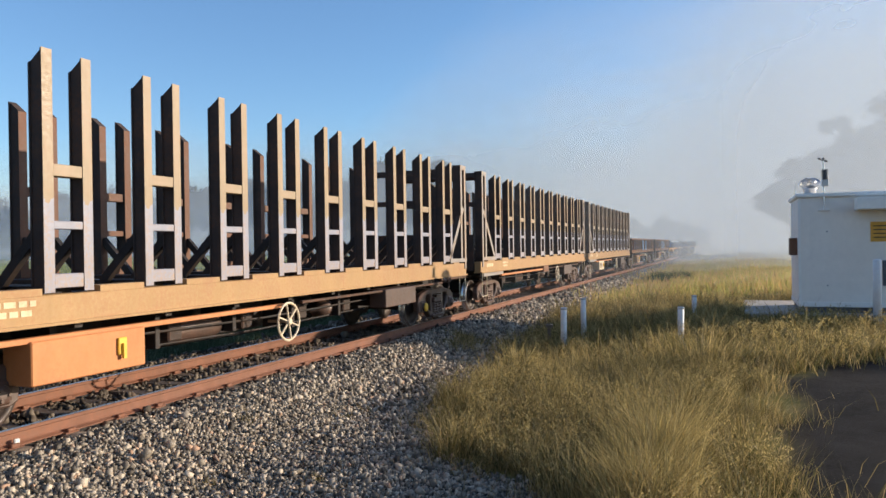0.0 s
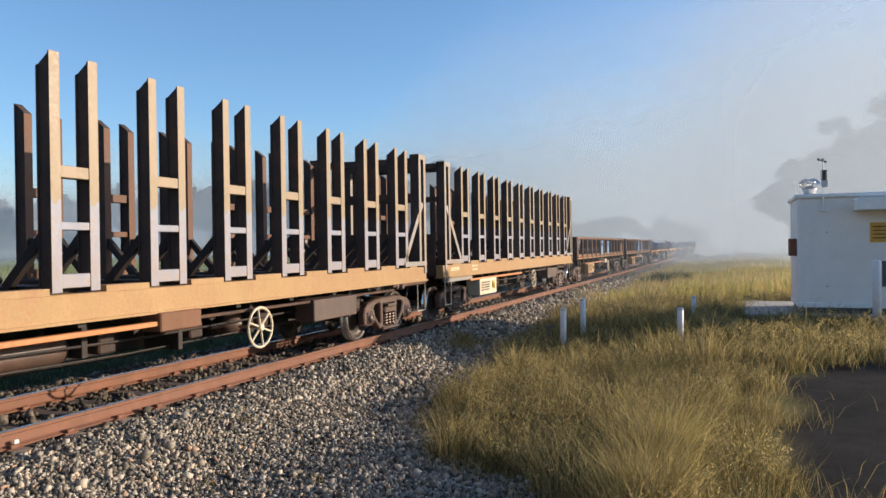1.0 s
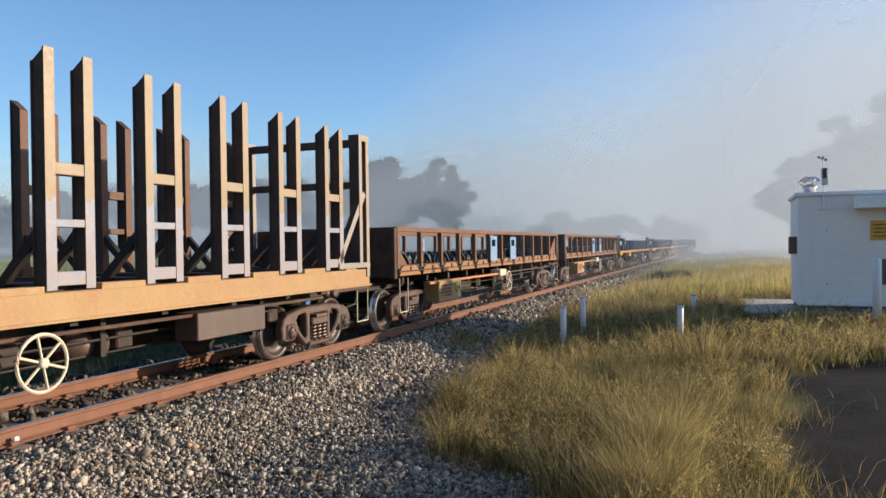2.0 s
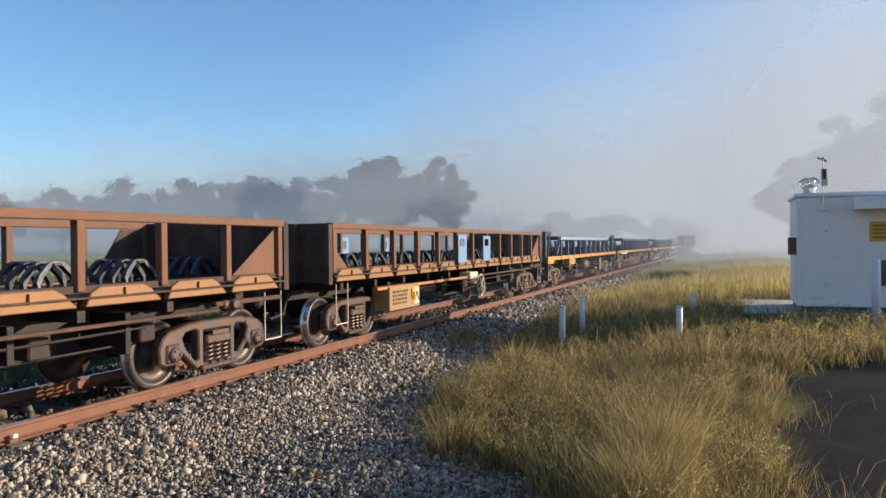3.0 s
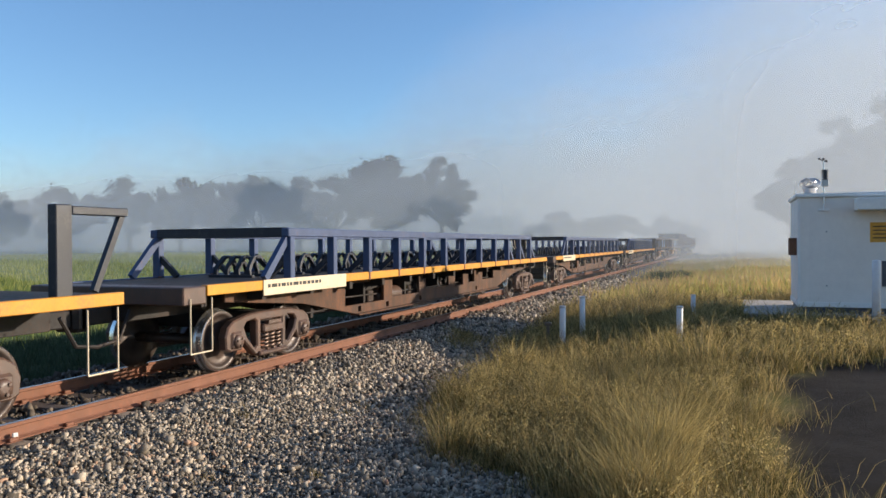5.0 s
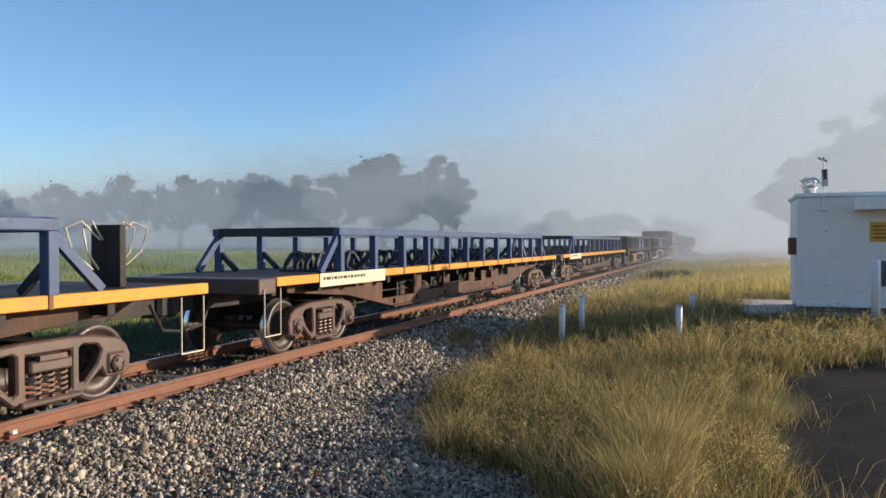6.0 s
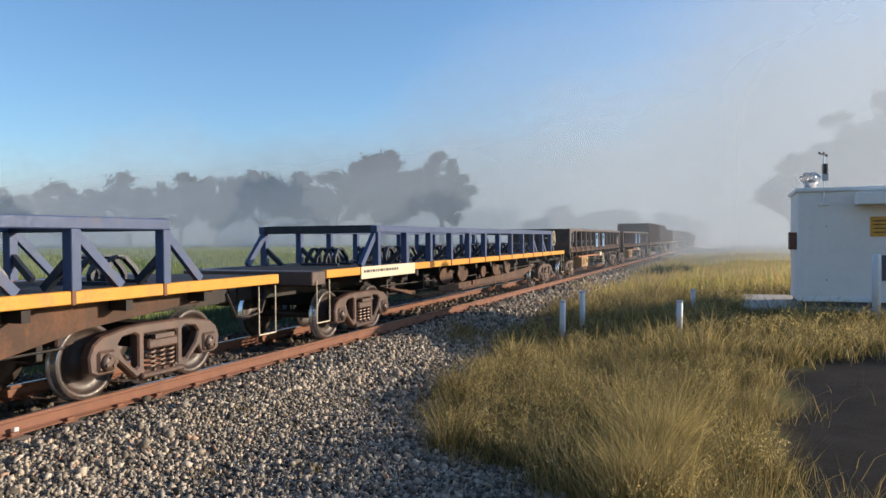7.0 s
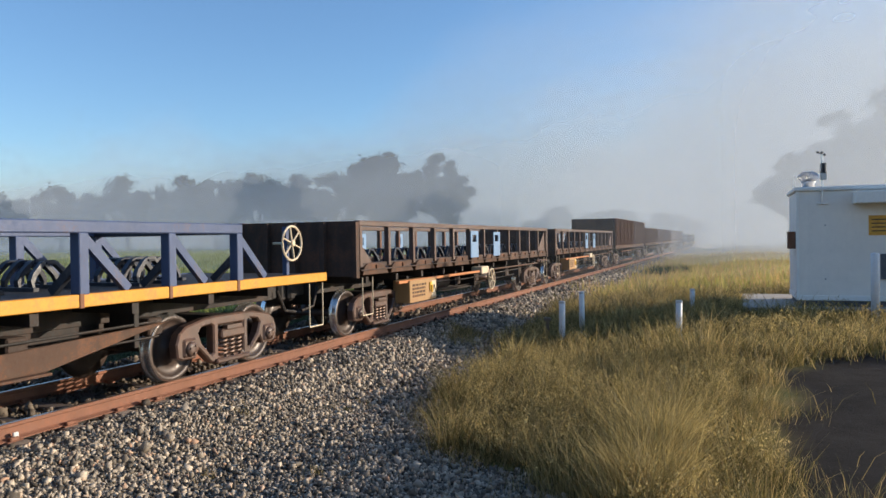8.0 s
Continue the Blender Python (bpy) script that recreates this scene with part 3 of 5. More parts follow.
def make_grass():
    rng = np.random.default_rng(11)
    wob = lambda y: 0.25 * np.sin(y * 3.1) + 0.15 * np.sin(y * 7.3)
    on_path = lambda x, y: (x > 7.62 + wob(y)) & (y < 12.7 + wob(x) + 0.8 * np.sin(x * 2.1) + 0.3 * np.sin(x * 5.3))
    on_pad = lambda x, y: (x > 7.8) & (y > 19.2) & (y < 24)
    near = lambda x, y: (x > grass_edge(y) - 0.03 + 0.12 * np.sin(y * 5)) & ~on_path(x, y) & ~on_pad(x, y)
    p, s = tufts(rng, 3600, 3.2, 10.5, 4.6, 12, 22, 0.12, near)
    blades("grass", p, 0.17 * s ** 0.45, np.full(len(p), 0.0055), 1.0, 1, "long dry and green grass beside the ballast")
    for count, per, spread, high, wide, lean, seed, mat, label in (
            (1100, 62, 0.05, 0.27, 0.0052, 0.75, 21, GRASS, "bushy clumps of olive grass beside the ballast"),
            (420, 40, 0.045, 0.29, 0.0045, 0.75, 22, SEED, "bushy clumps of pale dry grass beside the ballast")):
        p, s, way = clumps(rng, count, 3.2, 10.5, 4.6, 12.5, per, spread, near)
        blades("grass", p, high * s ** 0.85, np.full(len(p), wide), lean, seed, label, mat, way)
    p, s = tufts(rng, 3600, 2.6, 14, 12, 26, 18, 0.14, near)
    blades("grass", p, 0.23 * s ** 0.4, np.full(len(p), 0.012), 0.8, 2, "long dry and green grass round the white posts")
    p, s, way = clumps(rng, 420, 2.8, 14, 12, 26, 60, 0.10, near)
    blades("grass", p, 0.40 * s ** 0.5, np.full(len(p), 0.013), 0.8, 23, "bushy clumps of olive grass round the white posts", GRASS, way)
    p, s, way = clumps(rng, 200, 3.2, 14, 12, 26, 45, 0.10, near)
    blades("seed_grass", p, 0.42 * s ** 0.4, np.full(len(p), 0.013), 0.6, 13, "pale seeding grass clumps round the white posts", SEED, way)
    bush = lambda x, y: near(x, y) & ((x - 6.85) ** 2 / 0.07 + (y - 6.7) ** 2 / 1.3 < 1)
    p, s, way = clumps(rng, 420, 6.2, 7.3, 5.0, 8.2, 75, 0.06, bush)
    blades("grass", p, 0.38 * s ** 0.6, np.full(len(p), 0.0052), 0.8, 14, "tall clump of straw-coloured dry grass", SEED, way)
    corner = lambda x, y: (x > 7.3) & (y < 5.9 - 0.3 * (x - 7.3))
    p, s, way = clumps(rng, 60, 7.3, 9.0, 4.7, 5.9, 60, 0.05, corner)
    blades("grass", p, 0.24 * s ** 0.6, np.full(len(p), 0.005), 0.7, 24, "green grass tufts at the edge of the dark earth", GRASS, way)
    seed_heads(rng, near)
    p, s = tufts(rng, 7500, 2.4, 34, 26, 85, 11, 0.24, near)
    blades("grass", p, 0.34 * s ** 0.3, np.full(len(p), 0.035), 0.5, 5, "golden grass of the open field", FIELD, levels=SHORT)
    p, s = tufts(rng, 11000, -75, -8.0, 3, 95, 11, 0.27, lambda x, y: (x < -8.0) & (y > -x * 0.2))
    blades("grass", p, 0.30 * s ** 0.3, np.full(len(p), 0.04), 0.5, 6, "green grass on the far side of the track", FIELD_GREEN, levels=SHORT)
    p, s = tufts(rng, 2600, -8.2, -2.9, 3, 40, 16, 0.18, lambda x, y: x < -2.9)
    # the dark leaf colour also carries the train's shade on this strip
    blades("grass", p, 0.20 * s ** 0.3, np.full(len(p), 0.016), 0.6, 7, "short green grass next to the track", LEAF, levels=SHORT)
    p, s = tufts(rng, 22, 1.85, 2.5, 13.8, 15.2, 40, 0.09, lambda x, y: x > 0)
    blades("weed", p, 0.16 * s ** 0.3, np.full(len(p), 0.010), 1.0, 9, "dark green weed clump on the ballast shoulder")
    p, s = tufts(rng, 22, 3.0, 5.2, 42, 47, 40, 0.2, lambda x, y: x > 0)
    blades("weed", p, 0.55 * s ** 0.3, np.full(len(p), 0.03), 0.6, 15, "dark green weeds beside the track", LEAF)
    # a few weeds in the ballast
    p, s = tufts(rng, 16, 2.0, 5.0, 5.6, 16, 26, 0.06, lambda x, y: x < grass_edge(y) - 0.2)
    blades("weed", p, 0.10 * s ** 0.3, np.full(len(p), 0.009), 0.9, 8, "small green weeds in the ballast")


make_grass()


# ---------------------------------------------------------------- hut and posts
def make_hut():
    hut = tagged(new("equipment_hut"), "pale grey steel railway equipment hut on a concrete pad", "hut")
    X, Y, Z = 8.97, 20.0, 0.06
    hut.location = (X, Y, Z)
    W, D, H = 5.2, 2.4, 2.75
    bm = cube(0, W, 0, D, 0.10, H, bevel=0.012)
    part("wall", bm, HUT, hut)
    # a dark block stands in for the shade under the hut
    part("base_frame", cube(0.05, W - 0.05, 0.05, D - 0.05, -0.042, 0.10), GREY_PLASTIC, hut, "dark block for the shade in the gap under the hut")
    part("skirt", cube(-0.015, W + 0.015, -0.015, D + 0.015, 0.10, 0.22), HUT_TRIM, hut)
    part("roof", cube(-0.06, W + 0.06, -0.06, D + 0.06, H, H + 0.10, bevel=0.02), HUT_TRIM, hut, "flat roof with a pale edge")
    bm = cube(-0.01, 0.05, -0.012, 0.0, 0.22, H)
    part("corner_trim", bm, HUT_TRIM, hut)
    part("awning", cube(1.20, W, -0.55, -0.02, H - 0.34, H - 0.06, bevel=0.015), HUT_TRIM, hut, "white awning over the door")
    part("louvre", cube(1.78, 2.35, -0.05, -0.003, 0.62, 1.22), GREY_PLASTIC, hut, "dark louvre panel")
    part("door", cube(3.2, 4.1, -0.03, -0.005, 0.24, 2.1), HUT_TRIM, hut)
    sign = part("sign", cube(1.54, 2.2, -0.016, -0.003, 1.66, 2.13, bevel=0.003), SIGN, hut, "orange warning sign with small dark print")
    bm = bmesh.new()
    for k in range(4):
        box(bm, 1.60, 2.12 - 0.1 * (k % 2), -0.020, -0.017, 2.02 - 0.09 * k, 2.045 - 0.09 * k)
    part("print", bm, MARK, sign)
    part("meter_box", cube(-0.17, 0.0, 0.35, 0.75, 1.35, 1.78, bevel=0.01), RUST, hut, "brown meter box on the side wall")
    bm = bmesh.new()
    lathe(bm, [(0.004, 0.0), (0.016, 0.0), (0.016, -0.012), (0.004, -0.014)], "y", 10, (0.62, -0.002, 0.62))
    part("vent_plug", bm, GREY_PLASTIC, hut)
    bm = bmesh.new()
    lathe(bm, [(0.004, 0.0), (0.016, 0.0), (0.016, -0.012), (0.004, -0.014)], "y", 10, (0.62, -0.002, 1.92))
    part("vent_plug", bm, GREY_PLASTIC, hut)
    # turbine roof vent
    vent = part("roof_vent", lathe(bmesh.new(), [(0.14, 0), (0.14, 0.12), (0.17, 0.14), (0.17, 0.16)], "z", 20, (0.31, 0.5, H + 0.10)), ALU, hut, "bare metal turbine vent")
    bm = bmesh.new()
    for k in range(22):
        a = 2 * math.pi * k / 22
        pts = []
        for i in range(7):
            u = math.pi * i / 6
            r, z = 0.10 + 0.13 * math.sin(u), 0.16 + 0.24 * i / 6
            aa = a + 0.45 * i / 6
            pts.append((0.31 + r * math.cos(aa), 0.5 + r * math.sin(aa), H + 0.10 + z))
        for p, q in zip(pts, pts[1:]):
            bar(bm, p, q, 0.006, 0.05, (math.cos(a + 0.8), math.sin(a + 0.8), 0))
    lathe(bm, [(0.01, 0.41), (0.11, 0.40), (0.11, 0.385), (0.01, 0.38)], "z", 16, (0.31, 0.5, H + 0.10))
    part("turbine", bm, ALU, vent)
    # weather mast on the front wall
    mast = part("weather_mast", tube(bmesh.new(), [(0.70, -0.04, H - 0.32), (0.70, -0.04, H + 0.88)], 0.018), ALU, hut, "thin weather mast with sensors")
    part("bracket", cube(0.58, 0.82, -0.05, -0.003, H - 0.33, H - 0.28), HUT_TRIM, mast)
    bm = bmesh.new()
    for k in range(7):
        lathe(bm, [(0.02, 0), (0.075, 0.006), (0.08, 0.02), (0.05, 0.032)], "z", 14, (0.73, -0.04, H + 0.42 + 0.036 * k))
    part("radiation_shield", bm, GREY_PLASTIC, mast, "stacked louvre sensor shield")
    part("logger_box", cube(0.66, 0.80, -0.10, 0.02, H + 0.26, H + 0.42), WHITE, mast)
    bm = tube(bmesh.new(), [(0.62, -0.10, H + 0.90), (0.70, -0.04, H + 0.88), (0.78, -0.04, H + 0.84)], 0.012)
    for c in ((0.60, -0.12, 0.92), (0.70, -0.04, 0.92), (0.75, -0.10, 0.86)):
        lathe(bm, [(0.004, -0.03), (0.035, 0.0), (0.035, 0.02), (0.004, 0.03)], "z", 10, (c[0], c[1], H + c[2]))
    part("wind_sensor", bm, GREY_PLASTIC, mast)
    mast.location.x = -0.14
    pad = part("concrete_pad", cube(7.75, 15.0, 19.5, 24.0, -0.3, 0.02, bevel=0.02), CONCRETE)
    tagged(pad, "pale concrete slab under the equipment hut", "slab", kind="structure")
    aerial = part("aerial", tube(bmesh.new(), [(-0.03, 0.3, H + 0.06), (-0.03, 0.3, H + 0.42)], 0.006), ALU, hut)


make_hut()


def make_posts():
    bm = bmesh.new()
    lathe(bm, [(0.062, -0.4), (0.062, 0.80), (0.058, 0.806)], "z", 18)
    post = tagged(part("marker_post", bm, PVC), "white plastic pipe post standing in long grass", "post", "white posts by the track")
    bm = bmesh.new()
    lathe(bm, [(0.030, 0.803), (0.066, 0.803), (0.066, 0.835), (0.058, 0.845), (0.005, 0.85)], "z", 18)
    part("cap", bm, WHITE, post)
    spots = [(4.26, 14.84, 0.49, 0.6), (4.33, 16.64, 0.56, -0.4), (6.48, 15.43, 0.49, 0.8), (6.53, 20.11, 0.41, 0.0)]
    for i, (x, y, top, tilt) in enumerate(spots):
        m = pose(x, y, top - 0.85, tilt * 0.6, tilt, 20 * i)
        if i == 0:
            post.matrix_world = m
        else:
            copy_thing(post, m)
    bm = bmesh.new()
    lathe(bm, [(0.085, -0.35), (0.085, 1.40), (0.075, 1.42), (0.005, 1.43)], "z", 18)
    tall = tagged(part("bollard", bm, PVC), "tall white bollard before the equipment hut", "bollard")
    tall.matrix_world = pose(10.33, 18.05, -0.08)
    bm = bmesh.new()
    box(bm, -0.035, 0.035, -0.035, 0.035, -0.4, 0.36, bevel=0.006)
    stake = tagged(part("stake", bm, TIMBER), "short weathered timber stake with a flat top", "stake")
    part("cap", cube(-0.075, 0.075, -0.06, 0.06, 0.36, 0.43, bevel=0.01), TIMBER, stake)
    stake.matrix_world = pose(3.80, 15.5, -0.36, 0, 1, 12)


make_posts()


# ---------------------------------------------------------------- trees and mist
def make_tree(x, y, h, w, seed, label, leaf=0.30, clumps=90, each=150, low=0.24):
    """A gum: forked trunk, limbs that carry a few broad lobes, each lobe a shell of many small leaf clumps with gaps between."""
    rng = np.random.default_rng(seed)
    tree = tagged(new("tree"), label, "tree")
    tree.location = (x, y, float(ground_z(x, y)) - 0.1)
    bm = bmesh.new()
    fork = Vector((rng.normal(0, 0.3), rng.normal(0, 0.3), h * 0.26))
    tube(bm, [(0, 0, 0), (fork.x * 0.4, fork.y * 0.4, h * 0.14), fork], [h * 0.032, h * 0.026, h * 0.02], 9)
    lobes = []
    for k in range(7):
        a = 2 * math.pi * (k + rng.uniform(-0.3, 0.3)) / 6
        r = 0.0 if k == 6 else rng.uniform(0.20, 0.27) * w
        lz = h * (0.72 if k == 6 else rng.uniform(0.38, 0.62))
        lobes.append((Vector((r * math.cos(a), r * math.sin(a), lz)), w * rng.uniform(0.22, 0.29), h * rng.uniform(0.19, 0.26) if k < 6 else h * 0.23))
        mid = fork.lerp(lobes[-1][0], 0.5) + Vector((rng.normal(0, 0.3), rng.normal(0, 0.3), -0.03 * h))
        tube(bm, [fork, mid, lobes[-1][0]], [h * 0.013, h * 0.009, h * 0.005], 6)
    cs, rad = [], []
    for k in range(clumps):
        c, rw, rh = lobes[k % 7]
        q = rng.normal(size=3)
        q /= np.linalg.norm(q)
        q[2] = abs(q[2]) if rng.random() < 0.6 else q[2]
        f = rng.uniform(0.55, 1.0)
        p = Vector((c.x + q[0] * rw * f, c.y + q[1] * rw * f, max(low * h, c.z + q[2] * rh * f)))
        cs.append(tuple(p))
        rad.append(rng.uniform(0.05, 0.10) * w)
        if k % 3 == 0:
            tube(bm, [c, c.lerp(p, 0.6) + Vector((0, 0, -0.1)), p], [h * 0.005, h * 0.003, h * 0.0015], 5)
    part("trunk", bm, BARK, tree)
    cs, rad = np.array(cs), np.array(rad)
    n = clumps * each
    idx = np.repeat(np.arange(clumps), each)
    d = rng.normal(size=(n, 3))
    d /= np.linalg.norm(d, axis=1)[:, None]
    p = cs[idx] + d * (rad[idx] * rng.uniform(0.3, 1.0, n) ** 0.5 * rng.lognormal(0, 0.30, n))[:, None] * np.array([1, 1, 0.7])
    s = leaf * rng.uniform(0.5, 1.3, n)
    u = rng.normal(size=(n, 3))
    u /= np.linalg.norm(u, axis=1)[:, None]
    q = np.cross(u, rng.normal(size=(n, 3)))
    q /= np.linalg.norm(q, axis=1)[:, None]
    v = np.stack([p - u * s[:, None], p + q * s[:, None] * 0.5, p + u * s[:, None], p - q * s[:, None] * 0.5], 1).reshape(-1, 3)
    crown = arrays_mesh("crown", v, np.arange(n * 4).reshape(-1, 4), LEAF)
    crown.parent = tree
    return tree


def make_trees():
    far = "far grey-green gum tree fading into the mist"
    make_tree(-44.4, 107, 16.6, 13.0, 1, "large spreading gum tree fading into the mist", 0.34, 140, 200)
    make_tree(-35.2, 109, 15.4, 11.0, 2, "spreading gum tree beside a larger one in mist", 0.30, 100, 170)
    for i, (x, y, h, w) in enumerate([(-113, 124, 17.4, 17), (-104, 129, 16.6, 18), (-95, 130, 15.6, 17), (-86, 133, 17.0, 18), (-76, 132, 16.0, 18), (-67, 133, 16.2, 17),
                                      (-128, 120, 14.8, 19), (-145, 116, 14.5, 20), (-20, 175, 9.5, 18), (-6, 185, 8.5, 16), (-32, 178, 9, 16)]):
        make_tree(x, y, h, w, 10 + i, far, 0.45, 80, 90, 0.2)
    make_tree(16.3, 126, 15.0, 12.0, 40, "small pale gum tree behind the equipment hut in mist", 0.36, 90, 130)
    make_tree(22.6, 127, 21.6, 15.0, 41, "tall pale gum tree behind the equipment hut in mist", 0.40, 100, 130)
    make_tree(31.5, 126, 25.0, 21.0, 42, "broad gum tree behind the equipment hut in mist", 0.46, 130, 140)


make_trees()


def make_mist():
    """Flat banks of drifting mist, one behind another, across the fields."""
    turn = radians(10)
    n, l = Vector((math.sin(turn), math.cos(turn), 0)), Vector((math.cos(turn), -math.sin(turn), 0))
    for dist, low, high, amount, east, west in ((20, 2.5, 6, 0.02, 0.02, 0.26), (32, 4, 10, 0.05, 0.06, 0.26), (50, 6, 20, 0.12, 0.30, 0.12), (68, 9, 34, 0.15, 0.48, 0.20), (84, 13, 42, 0.26, 0.45, 0.30), (140, 12, 46, 0.66, 0.75, 0.0), (230, 12, 62, 0.88, 0.88, 0.0)):
        foot = Vector((EYE.x, EYE.y, 0)) + n * dist
        p, q = foot - l * (2.3 * dist + 25), foot + l * 0.75 * dist
        top = 0.95 * dist + 12
        v = np.array([(p.x, p.y, -1), (q.x, q.y, -1), (q.x, q.y, top), (p.x, p.y, top)])
        ob = arrays_mesh("mist_bank", v, np.array([(0, 1, 2, 3)]), fog_material("mist", dist, low, high, amount, east, west))
        tagged(ob, "bank of thin white morning mist over the fields", "mist", kind="structure")


    # unseen mist closes the fields behind the viewer, added to reflect sunlight forward
    for dist, amount in ((45, 0.6), (90, 0.9)):
        foot = Vector((EYE.x, EYE.y, 0)) - n * dist
        p, q = foot - l * 2.5 * dist, foot + l * 2.5 * dist
        v = np.array([(p.x, p.y, -1), (q.x, q.y, -1), (q.x, q.y, 70), (p.x, p.y, 70)])
        ob = arrays_mesh("mist_bank", v, np.array([(0, 1, 2, 3)]), fog_material("mist", dist, 25, 68, amount, amount, 0.0))
        tagged(ob, "bank of thin white morning mist over the fields", "mist", kind="structure")


make_mist()


# ---------------------------------------------------------------- rolling stock
SPEED = 18.40          # metres a second, towards -y
WHEEL_R = 0.425
moving, spinning = [], []


def make_wheelset():
    """Axle, two wheels and bearing caps; x is the axle."""
    bm = bmesh.new()
    lathe(bm, [(0.075, -0.72), (0.065, 0), (0.075, 0.72)], "x", 12)
    ob = part("wheelset", bm, WHEEL)
    for s in (1, -1):
        bm = bmesh.new()
        prof = [(0.09, 0.66), (0.12, 0.72), (0.30, 0.70), (0.345, 0.695), (0.452, 0.685), (0.455, 0.70), (0.432, 0.716), (0.425, 0.735), (0.420, 0.80), (0.413, 0.81), (0.365, 0.812), (0.350, 0.79),
                (0.30, 0.745), (0.16, 0.77), (0.13, 0.83), (0.09, 0.84)]
        lathe(bm, [(r, s * a) for r, a in prof], "x", 36)
        for f in bm.faces:
            r = max(math.hypot(v.co.y, v.co.z) for v in f.verts)
            q = min(math.hypot(v.co.y, v.co.z) for v in f.verts)
            f.material_index = 1 if q > 0.40 and len(f.verts) == 4 else 0
        part("wheel", bm, (WHEEL, TREAD), ob)
        bm = bmesh.new()
        lathe(bm, [(s and 0.095, s * 1.02), (0.10, s * 1.10), (0.085, s * 1.135), (0.03, s * 1.14)], "x", 18)
        for k in range(3):
            a = 2 * math.pi * k / 3
            lathe(bm, [(0.018, s * 1.13), (0.018, s * 1.155)], "x", 6, (0, 0.055 * math.cos(a), 0.055 * math.sin(a)))
        part("bearing_cap", bm, BOGIE, ob)
    return ob


def side_frame_mesh(s):
    outer = [(-1.06, 0.33), (-1.08, 0.50), (-1.02, 0.63), (-0.90, 0.71), (-0.55, 0.775), (-0.30, 0.79), (0.30, 0.79), (0.55, 0.775), (0.90, 0.71), (1.02, 0.63), (1.08, 0.50), (1.06, 0.33),
             (0.97, 0.29), (0.72, 0.29), (0.66, 0.40), (0.42, 0.19), (0.30, 0.155), (-0.30, 0.155), (-0.42, 0.19), (-0.66, 0.40), (-0.72, 0.29), (-0.97, 0.29)]
    win = [(0.37, 0.31), (0.42, 0.28), (0.60, 0.46), (0.66, 0.60), (0.60, 0.67), (0.42, 0.69), (0.37, 0.66)]
    mid = [(-0.27, 0.24), (0.27, 0.24), (0.27, 0.66), (-0.27, 0.66)]
    bm = plate(outer, [win, [(-y, z) for y, z in win][::-1], mid], s * 0.93, s * 1.07, 0.02)
    for yy in (-0.85, 0.85):
        box(bm, min(s * 0.90, s * 1.10), max(s * 0.90, s * 1.10), yy - 0.13, yy + 0.13, 0.32, 0.56, bevel=0.03)
    box(bm, min(s * 0.92, s * 1.12), max(s * 0.92, s * 1.12), -0.36, 0.36, 0.155, 0.22, bevel=0.02)
    return bm


def coil(bm, x, y, z0, z1, r, wire, turns=4.5, n=10):
    k = int(turns * n)
    tube(bm, [(x + r * math.cos(2 * math.pi * i / n), y + r * math.sin(2 * math.pi * i / n), z0 + (z1 - z0) * i / k) for i in range(k + 1)], wire, 6)


def bogie_parts():
    """Parts of one bogie, centred on its own origin, ready to be placed under wagons."""
    made = []
    for s in (1, -1):
        made.append(part("side_frame", side_frame_mesh(s), BOGIE))
        for y in (-0.155, 0.0, 0.155):
            bm = bmesh.new()
            coil(bm, s * 1.03, y, 0.225, 0.47, 0.062, 0.0155)
            made.append(part("spring", bm, SPRING))
        bm = cube(min(s * 0.90, s * 1.11), max(s * 0.90, s * 1.11), -0.25, 0.25, 0.48, 0.60, bevel=0.02)
        box(bm, min(s * 1.05, s * 1.13), max(s * 1.05, s * 1.13), -0.16, 0.16, 0.60, 0.65)
        made.append(part("bolster_end", bm, BOGIE))
    bm = cube(-1.0, 1.0, -0.18, 0.18, 0.50, 0.78, bevel=0.03)
    lathe(bm, [(0.22, 0.78), (0.22, 0.90)], "z", 18)
    box(bm, -0.9, 0.9, -0.62, -0.54, 0.36, 0.46)
    box(bm, -0.9, 0.9, 0.54, 0.62, 0.36, 0.46)
    made.append(part("bolster", bm, DARK))
    return made


BOGIE_PARTS = bogie_parts()
WHEELSET = make_wheelset()


def add_bogie(wagon, y, used=[0]):
    for o in BOGIE_PARTS:
        if used[0] == 0:
            o.parent, o.location = wagon, (0, y, 0)
        else:
            again(o, 0, y, 0, wagon)
    for dy in (-0.85, 0.85):
        if used[0] == 0 and dy < 0:
            w = WHEELSET
        else:
            w = copy_thing(WHEELSET, pose(0, 0, 0))
        w.parent = wagon
        w.location = (0, y + dy, WHEEL_R)
        spinning.append((w, y + dy))
    used[0] = 1


MESHES = {}


def shared(key, name, make, material, parent, at=(0, 0, 0), label=""):
    """A part whose mesh is built once and used again by every wagon that has it."""
    if key not in MESHES:
        o = part(name, make(), material, parent, label)
        MESHES[key] = o.data
    else:
        o = new(name, MESHES[key])
        o.parent = parent
        tagged(o, label)
    o.location = at
    return o


